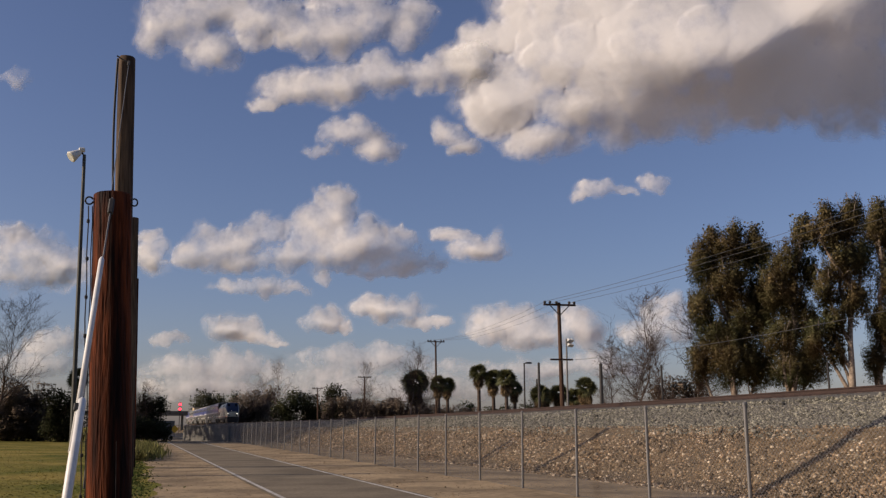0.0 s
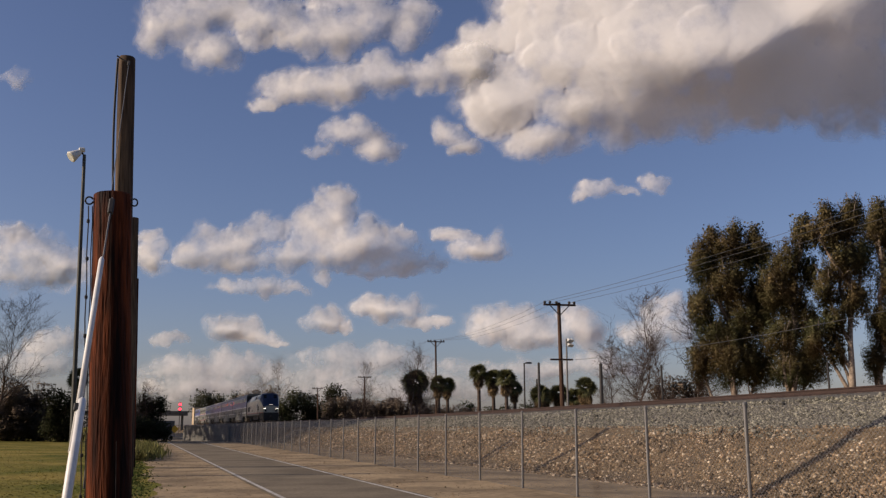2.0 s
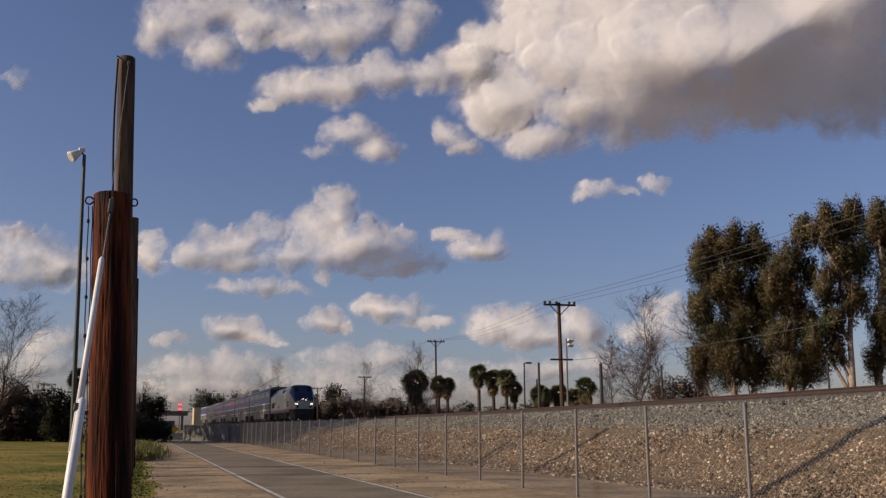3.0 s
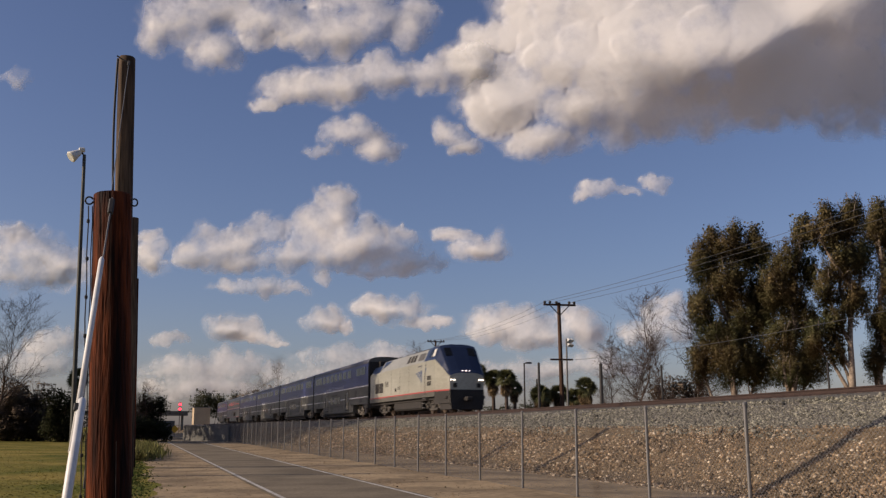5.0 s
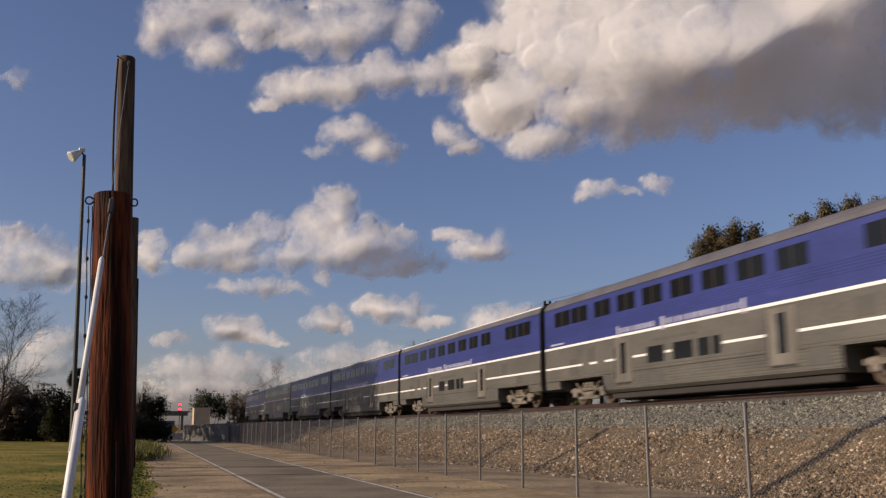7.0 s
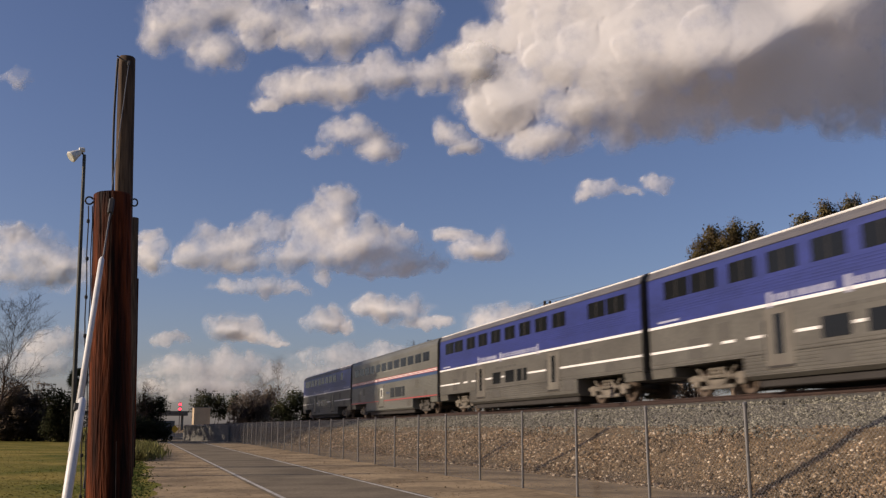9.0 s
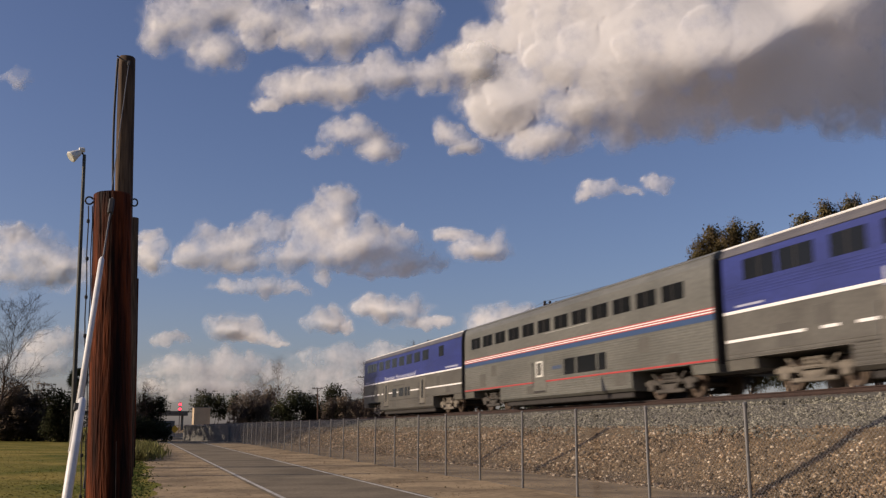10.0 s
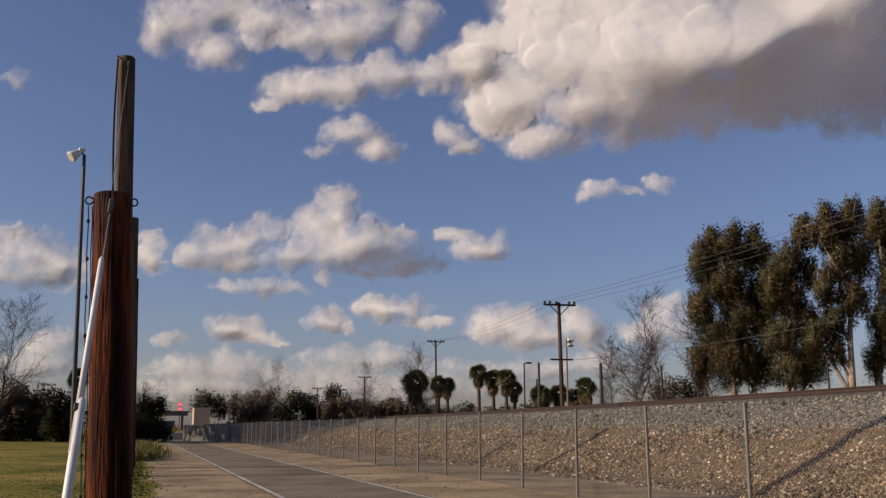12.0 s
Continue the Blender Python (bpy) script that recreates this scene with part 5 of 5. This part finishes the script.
def signal_mast(foot, top):
    t = thing("railway_signal", Matrix.Translation((foot[0], foot[1], 0)), "railway signal with two glowing red lamps", "railway signal")
    h = top[2]
    part("mast", Shape().tube([(0, 0.2, -0.2), (0, 0.2, h + 0.5)], 0.09, 8), OLD_STEEL, t)
    for dz in (0.0, -1.25):
        head = part("signal_head", Shape().box((-0.35, -0.1, h + dz - 0.45), (0.35, 0.15, h + dz + 0.45), 0.08), OLD_STEEL, t, "black signal head")
        part("lamp", Shape().tube([(0, -0.1, h + dz), (0, -0.18, h + dz)], 0.36, 14), SIGNAL_RED, head, "glowing red lamp")


def tan_building(foot, width, height):
    t = thing("warehouse", Matrix.Translation((foot[0], foot[1], 0)), "plain tan plastered warehouse with a flat roof", "building")
    part("wall", Shape().box((-width / 2, 0, -0.2), (width / 2, 14, height), 0.05), TAN_WALL, t)
    part("roof", Shape().box((-width / 2 - 0.15, -0.15, height), (width / 2 + 0.15, 14.15, height + 0.3), 0.05), CONCRETE, t)


def warning_sign(foot, top):
    t = thing("warning_sign", Matrix.Translation((foot[0], foot[1], 0)), "yellow diamond warning sign on a post", "road sign")
    part("post", Shape().tube([(0, 0.05, -0.2), (0, 0.05, top[2] + 0.3)], 0.03, 6), GALV, t)
    part("board", Shape().box((-0.38, -0.012, -0.38), (0.38, 0.012, 0.38), 0.005, m=Matrix.Translation((0, 0, top[2])) @ Matrix.Rotation(radians(45), 4, "Y")), SIGN_YELLOW, t, "yellow diamond board")


def low_wall(a, b):
    s = Shape().box((a[0], a[1], -0.2), (b[0] + 1, a[1] + 0.3, 2.6), 0.04)
    s.box((a[0], a[1] - 0.05, 2.6), (b[0] + 1, a[1] + 0.35, 2.75), 0.03)
    tagged(part("garden_wall", s, CONCRETE), "grey concrete block wall behind the shrubs", "wall", kind="structure")
    tagged(part("retaining_wall", Shape().box((0, -0.15, -0.2), (8.6, 0.15, 1.62), 0.04), CONCRETE, m=pose(FENCE_X - 0.1, 98, 0, 0, 0, 118)), "grey concrete wall turning off from the fence", "wall", kind="structure")


# ---- poles beside the path ----
stub_pole((-0.16, 9.18, 0.07), (-0.34, 9.24, 3.63), 0.2, 0.168, POLE_WOOD, "thick reddish-brown creosoted timber pole stub beside the path")
stub_pole((-0.26, 18.56, 0.05), (-0.59, 18.66, 8.62), 0.185, 0.158, GREY_WOOD, "tall weathered timber pole held by a guy wire")
stub_pole((-0.20, 30.50, 0.03), (-0.47, 30.60, 7.92), 0.19, 0.165, GREY_WOOD, "shorter weathered timber pole stub beside the path")
stub_pole((-0.16, 36.79, 0.01), (-0.40, 36.87, 6.93), 0.19, 0.165, POLE_WOOD, "shorter dark timber pole stub beside the path")
guy_wire((-0.63, 10.28, 0.07), (-0.54, 18.44, 8.49), ())
guy_wire((-0.47, 6.45, 0.09), (-0.33, 8.97, 3.55), ((0.2, 1.95, 0.033, 0.006), (1.5, 3.46, 0.023, -0.01)))
hook_cables((-0.51, 9.19, 3.56), (-0.35, 9.14, 0.11))
down_cable((-0.75, 18.51, 8.54), (-0.68, 18.48, 5.86))
flood_light_pole((-2.13, 36.37, -0.00), (-2.43, 36.46, 11.47))
# ---- power line beyond the railway ----
UTILITY_A = utility_pole((27.95, 60.36, 0.03), (27.83, 60.41, 9.93), 2.45, (6.07, 1.71))
UTILITY_B = utility_pole((38.72, 124.10, 0.02), (38.56, 124.15, 13.00), 2.45, None)
UTILITY_C = utility_pole((38.47, 166.17, 0.01), (38.32, 166.22, 10.19), 2.40, None)
UTILITY_D = utility_pole((37.22, 205.41, 0.01), (37.00, 205.48, 9.66), 2.44, None)
POLE_NEAR = utility_pole((32.54, 21.11, 0.04), (33.62, 20.76, 12.13), 2.44, None)
power_wires(UTILITY_A, POLE_NEAR, (-0.95, -0.2, 0.95), 0.5)
power_wires(UTILITY_A, UTILITY_B, (-0.95, -0.2, 0.95), 0.7)
power_wires(UTILITY_B, UTILITY_C, (-0.95, 0.95), 0.5)
power_wires(UTILITY_C, UTILITY_D, (-0.95, 0.95), 0.5)
low_wire((28.83, 60.08, 6.07), (31.82, 31.83, 6.71))
# ---- lamps and posts beyond the railway ----
street_lamp((34.70, 83.40, -0.03), (34.82, 83.36, 7.42), 0.58)
flood_mast((34.28, 73.03, -0.09), (34.49, 72.97, 8.81))
plain_post((32.01, 73.76, 0.02), (32.13, 73.72, 6.76), 0.12)
plain_post((25.43, 49.62, 0.03), (25.58, 49.57, 5.05), 0.11)
plain_post((31.39, 52.96, 0.03), (31.61, 52.89, 5.30), 0.07)
plain_post((34.51, 41.47, 0.03), (34.86, 41.36, 4.78), 0.06)
plain_post((39.79, 92.27, 0.02), (39.90, 92.23, 6.37), 0.10)
# ---- trees beyond the railway ----
gum_tree((36.69, 53.37, 0.03), (37.25, 53.19, 13.58), ((36.9, 53.3, 13.7, 1.8, 1.2), (35.3, 53.8, 12.5, 1.2, 1.8), (38.7, 52.7, 13.3, 1.5, 1.4), (36.9, 53.3, 11.1, 2.2, 2.0), (35.2, 53.9, 9.6, 1.0, 1.8), (37.9, 53.0, 8.7, 2.0, 2.1), (37.0, 53.3, 6.0, 2.4, 2.1), (34.8, 54.0, 5.8, 0.9, 1.5), (36.0, 53.6, 7.5, 1.5, 1.8), (39.1, 52.6, 10.2, 1.1, 2.1), (38.6, 52.8, 5.5, 1.4, 1.6), (36.0, 53.6, 14.3, 0.6, 0.7), (37.5, 53.1, 14.7, 0.6, 0.8), (38.7, 52.7, 14.4, 0.5, 0.7),))
gum_tree((38.92, 50.56, 0.03), (39.86, 50.26, 12.82), ((39.5, 50.4, 12.3, 1.2, 1.5), (40.5, 50.1, 14.1, 0.9, 0.9), (39.5, 50.4, 9.9, 1.1, 1.7), (38.9, 50.6, 7.3, 1.4, 1.8), (39.4, 50.4, 5.3, 1.6, 1.5), (40.6, 50.0, 5.7, 1.1, 1.3), (40.5, 50.0, 14.8, 0.5, 0.7), (38.5, 50.7, 10.6, 1.1, 2.1), (40.7, 50.0, 11.7, 0.6, 1.5), (40.3, 50.1, 8.4, 1.0, 1.4),))
gum_tree((41.05, 47.78, 0.03), (41.85, 47.53, 13.16), ((42.0, 47.5, 14.4, 1.1, 1.4), (40.7, 47.9, 14.0, 1.1, 1.4), (41.4, 47.7, 12.1, 1.4, 1.6), (40.2, 48.0, 10.3, 0.8, 1.5), (41.8, 47.5, 9.6, 1.2, 1.5), (40.5, 47.9, 8.1, 1.0, 1.2), (39.5, 48.3, 7.1, 0.9, 1.2), (40.6, 47.9, 6.4, 0.6, 1.0), (42.5, 47.3, 12.1, 0.8, 1.5), (42.2, 47.4, 15.4, 0.6, 0.9), (40.6, 47.9, 15.1, 0.5, 0.8), (39.8, 48.2, 13.9, 0.4, 0.7),))
gum_tree((45.02, 49.66, 0.03), (45.94, 49.37, 13.01), ((45.8, 49.4, 14.6, 1.2, 1.5), (47.2, 49.0, 13.4, 1.4, 2.1), (46.4, 49.2, 11.3, 1.2, 1.7), (45.8, 49.4, 8.5, 1.2, 1.7), (46.6, 49.1, 7.1, 1.4, 2.1), (45.0, 49.7, 5.9, 0.7, 1.3), (46.1, 49.3, 16.0, 0.7, 0.9),))
BARE = (
    ((30.75, 55.27, 0.03), 9.3, 2.3, 0.42, MOTTLED),
    ((36.86, 57.52, 0.03), 8.9, 2.1, 0.42, MOTTLED),
    ((30.00, 105.89, 0.02), 9.8, 2.4, 0.42, MOTTLED),
    ((31.53, 136.90, 0.02), 10.1, 2.14, 0.34, TWIG),
    ((32.41, 241.58, 0.00), 15.9, 4.80, 0.40, TWIG),
    ((-12.4, 94.5, 0.02), 11.6, 3.2, 0.62, TWIG),
    ((31.18, 262.97, 0.00), 13.0, 4.89, 0.45, TWIG),
    ((1.70, 146.41, 0.02), 7.0, 2.31, 0.40, TWIG),
    ((37.20, 63.71, 0.02), 8.1, 1.95, 0.36, TWIG),
    ((33.04, 62.93, 0.02), 7.5, 1.24, 0.36, TWIG),
)
for k, (foot, height, half_width, spread, bark) in enumerate(BARE):
    bare_tree(foot, height, half_width, spread, bark, 40 + k)
PALMS = (
    ((35.62, 98.85, 0.02), 8.1, 0.86),
    ((37.85, 100.24, 0.02), 7.7, 0.94),
    ((38.13, 97.00, 0.02), 7.5, 0.92),
    ((39.75, 98.58, 0.02), 6.3, 0.75),
    ((34.05, 78.36, 0.02), 5.0, 0.75),
    ((36.04, 78.77, 0.02), 5.1, 0.76),
    ((39.13, 81.99, 0.02), 4.9, 0.74),
    ((37.45, 76.22, 0.02), 5.6, 0.84),
    ((34.39, 109.74, 0.02), 7.4, 0.88),
    ((36.03, 111.32, 0.02), 7.3, 0.83),
    ((30.98, 107.68, 0.02), 7.8, 1.32),
    ((-5.39, 94.09, 0.02), 6.6, 0.83),
    ((35.65, 81.00, 0.02), 4.8, 0.72),
)
for k, (foot, height, spread) in enumerate(PALMS):
    palm(foot, height, spread, 70 + k)
leafy_tree((-11.93, 103.53, 0.02), BROWN_LEAF, ((-12.3, 103.6, 4.5, 2.4, 2.0), (-12.9, 103.8, 2.4, 2.5, 2.2), (-10.8, 103.2, 2.1, 2.2, 2.0),), 200)
leafy_tree((-9.63, 104.89, 0.02), BROWN_LEAF, ((-10.0, 105.0, 4.6, 2.0, 1.9), (-9.1, 104.7, 2.1, 2.2, 2.0), (-11.7, 105.5, 3.5, 1.7, 1.7),), 201)
leafy_tree((-7.05, 99.87, 0.02), EVERGREEN, ((-7.3, 100.0, 3.7, 1.5, 1.8), (-6.8, 99.8, 1.8, 1.6, 1.6), (-5.9, 99.5, 2.6, 1.1, 1.9),), 202)
leafy_tree((3.55, 147.92, 0.02), EVERGREEN, ((3.3, 148.0, 4.6, 1.0, 1.7), (2.2, 148.4, 3.8, 1.7, 1.3), (0.9, 148.8, 4.4, 1.7, 2.0),), 203)
leafy_tree((1.00, 125.64, 0.02), EVERGREEN, ((0.9, 125.7, 1.3, 1.4, 1.0), (2.6, 125.1, 1.1, 1.3, 0.9), (-0.1, 126.0, 1.9, 1.4, 1.1),), 204)
leafy_tree((0.2, 99.0, 0.02), EVERGREEN, ((-2.6, 99.4, 1.2, 1.5, 1.1), (-0.6, 98.6, 1.5, 1.5, 1.1), (1.2, 99.0, 1.3, 1.2, 1.0), (2.6, 99.8, 1.0, 0.9, 0.8)), 215)
leafy_tree((32.50, 461.99, -0.02), EVERGREEN, ((31.9, 462.2, 14.2, 5.8, 3.2), (25.6, 464.2, 11.9, 3.4, 2.6), (38.3, 460.1, 11.9, 4.8, 3.7), (35.9, 460.9, 9.8, 4.2, 5.3), (29.5, 462.9, 10.3, 5.3, 3.7),), 205)
leafy_tree((42.87, 448.18, -0.02), EVERGREEN, ((42.3, 448.4, 14.5, 1.6, 3.6), (42.5, 448.3, 10.1, 1.8, 4.1),), 206)
leafy_tree((29.00, 253.17, 0.00), BROWN_LEAF, ((28.8, 253.2, 7.0, 3.2, 3.5), (26.5, 253.9, 5.8, 2.9, 2.6), (31.9, 252.2, 6.4, 3.8, 3.5), (33.2, 251.8, 9.0, 2.9, 2.9),), 207)
leafy_tree((34.21, 214.77, 0.01), EVERGREEN, ((34.0, 214.8, 7.5, 2.8, 2.0), (32.5, 215.3, 5.7, 3.8, 2.3), (36.5, 214.1, 6.5, 2.8, 2.3), (37.8, 213.6, 5.0, 2.5, 2.0), (31.1, 215.8, 4.2, 2.5, 1.8),), 208)
leafy_tree((31.11, 158.02, 0.01), EVERGREEN, ((30.9, 158.1, 7.6, 1.2, 1.0), (30.2, 158.3, 6.7, 0.9, 0.8), (31.9, 157.8, 6.7, 1.1, 0.9),), 209)
leafy_tree((32.84, 155.37, 0.01), BROWN_LEAF, ((32.7, 155.4, 5.2, 2.0, 1.5), (30.4, 156.2, 4.6, 1.9, 1.3), (34.5, 154.8, 4.6, 2.0, 1.3), (36.6, 154.2, 4.6, 2.4, 1.3),), 210)
leafy_tree((33.95, 130.87, 0.02), BROWN_LEAF, ((33.9, 130.9, 4.1, 2.1, 1.1), (32.2, 131.4, 4.0, 1.6, 0.9), (35.6, 130.3, 4.3, 1.8, 1.1),), 211)
leafy_tree((50.80, 172.73, 0.01), BROWN_LEAF, ((50.8, 172.7, 4.8, 3.2, 1.1), (56.3, 171.0, 4.4, 3.6, 0.7), (59.9, 169.8, 4.2, 2.5, 0.6),), 212)
leafy_tree((62.23, 179.58, 0.01), EVERGREEN, ((62.2, 179.6, 4.9, 2.2, 0.9), (68.4, 177.6, 4.5, 3.8, 0.8), (74.4, 175.7, 5.0, 2.2, 1.1),), 213)
for k, (tx, top, wide) in enumerate(((25.5, 9.0, 3.4), (43.0, 7.4, 3.2), (48.5, 7.9, 3.4), (54.0, 7.6, 3.2), (59.5, 8.4, 3.6), (65.5, 7.2, 3.4), (72.0, 6.6, 3.2))):
    leafy_tree((tx, 230.0), BROWN_LEAF, ((tx, 230, top - 2.2, wide, 2.2), (tx - 2.4, 231, top - 3.6, wide * 0.9, 2.2), (tx + 2.2, 229, top - 3.2, wide * 0.9, 2.4)), 230 + k)
leafy_tree((41.39, 68.67, 0.02), BROWN_LEAF, ((41.6, 68.6, 4.7, 1.4, 0.8), (42.7, 68.2, 4.5, 1.1, 0.6), (40.5, 69.0, 4.3, 0.9, 0.5), (43.6, 68.0, 4.5, 0.9, 0.6),), 214)
# unseen tall tree belt added left of view, to shade the far railway and train
for k in range(15):
    by = 84 + 13 * k
    bx = -0.135 * by - 8.5
    top = 21 + 0.052 * (by - 84) + 1.5 * (k % 3)
    heap = [(0, 0, top, 3.6, 3.5), (-2, 5, top - 2, 4, 4), (1, -5, top - 3, 4, 4)]
    heap += [(dx, dy, z, 4.6, 3.6) for z in ((13.5, 18) if k % 2 else (18,)) for dx, dy in ((0.5, -3.5), (-1.5, 3.5)) if z < top - 3]
    leafy_tree((bx, by), EVERGREEN, tuple((bx + dx, by + dy, z, r, h) for dx, dy, z, r, h in heap), 300 + k, 0.8)
# ---- far end of the path ----
weeds((0.97, 62.67, 0.13), (0.67, 54.37, 0.16))
overpass(311.8, 5.6)
signal_mast((10.73, 264.25, 0.13), (10.38, 264.36, 7.38))
tan_building((27.05, 432.24, -0.02), 6.9, 9.7)
warning_sign((4.93, 134.89, 0.04), (4.87, 134.91, 1.17))
low_wall((1.08, 214.84, 0.04), (6.81, 213.01, 0.04))
def motions():
    """The train runs by at constant speed; the clouds drift."""
    for car, back in TRAIN:
        rows = []
        for k in range(25):
            t = 0.5 * k
            rows.append((t, place_on_track(COUPLING_AT_START - SPEED * t + back)))
        walk(car, rows)
        # wheels roll towards the camera's end
        for ob in car.children:
            if ob.name.startswith("wheelset"):
                x, y, z = ob.location
                walk(ob, [(k / FPS, pose(x, y, z) @ Matrix.Rotation(radians(80) * k, 4, "X")) for k in range(12 * FPS + 1)])
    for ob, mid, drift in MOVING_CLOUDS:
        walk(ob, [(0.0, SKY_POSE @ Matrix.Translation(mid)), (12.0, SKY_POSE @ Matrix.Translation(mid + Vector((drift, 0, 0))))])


motions()
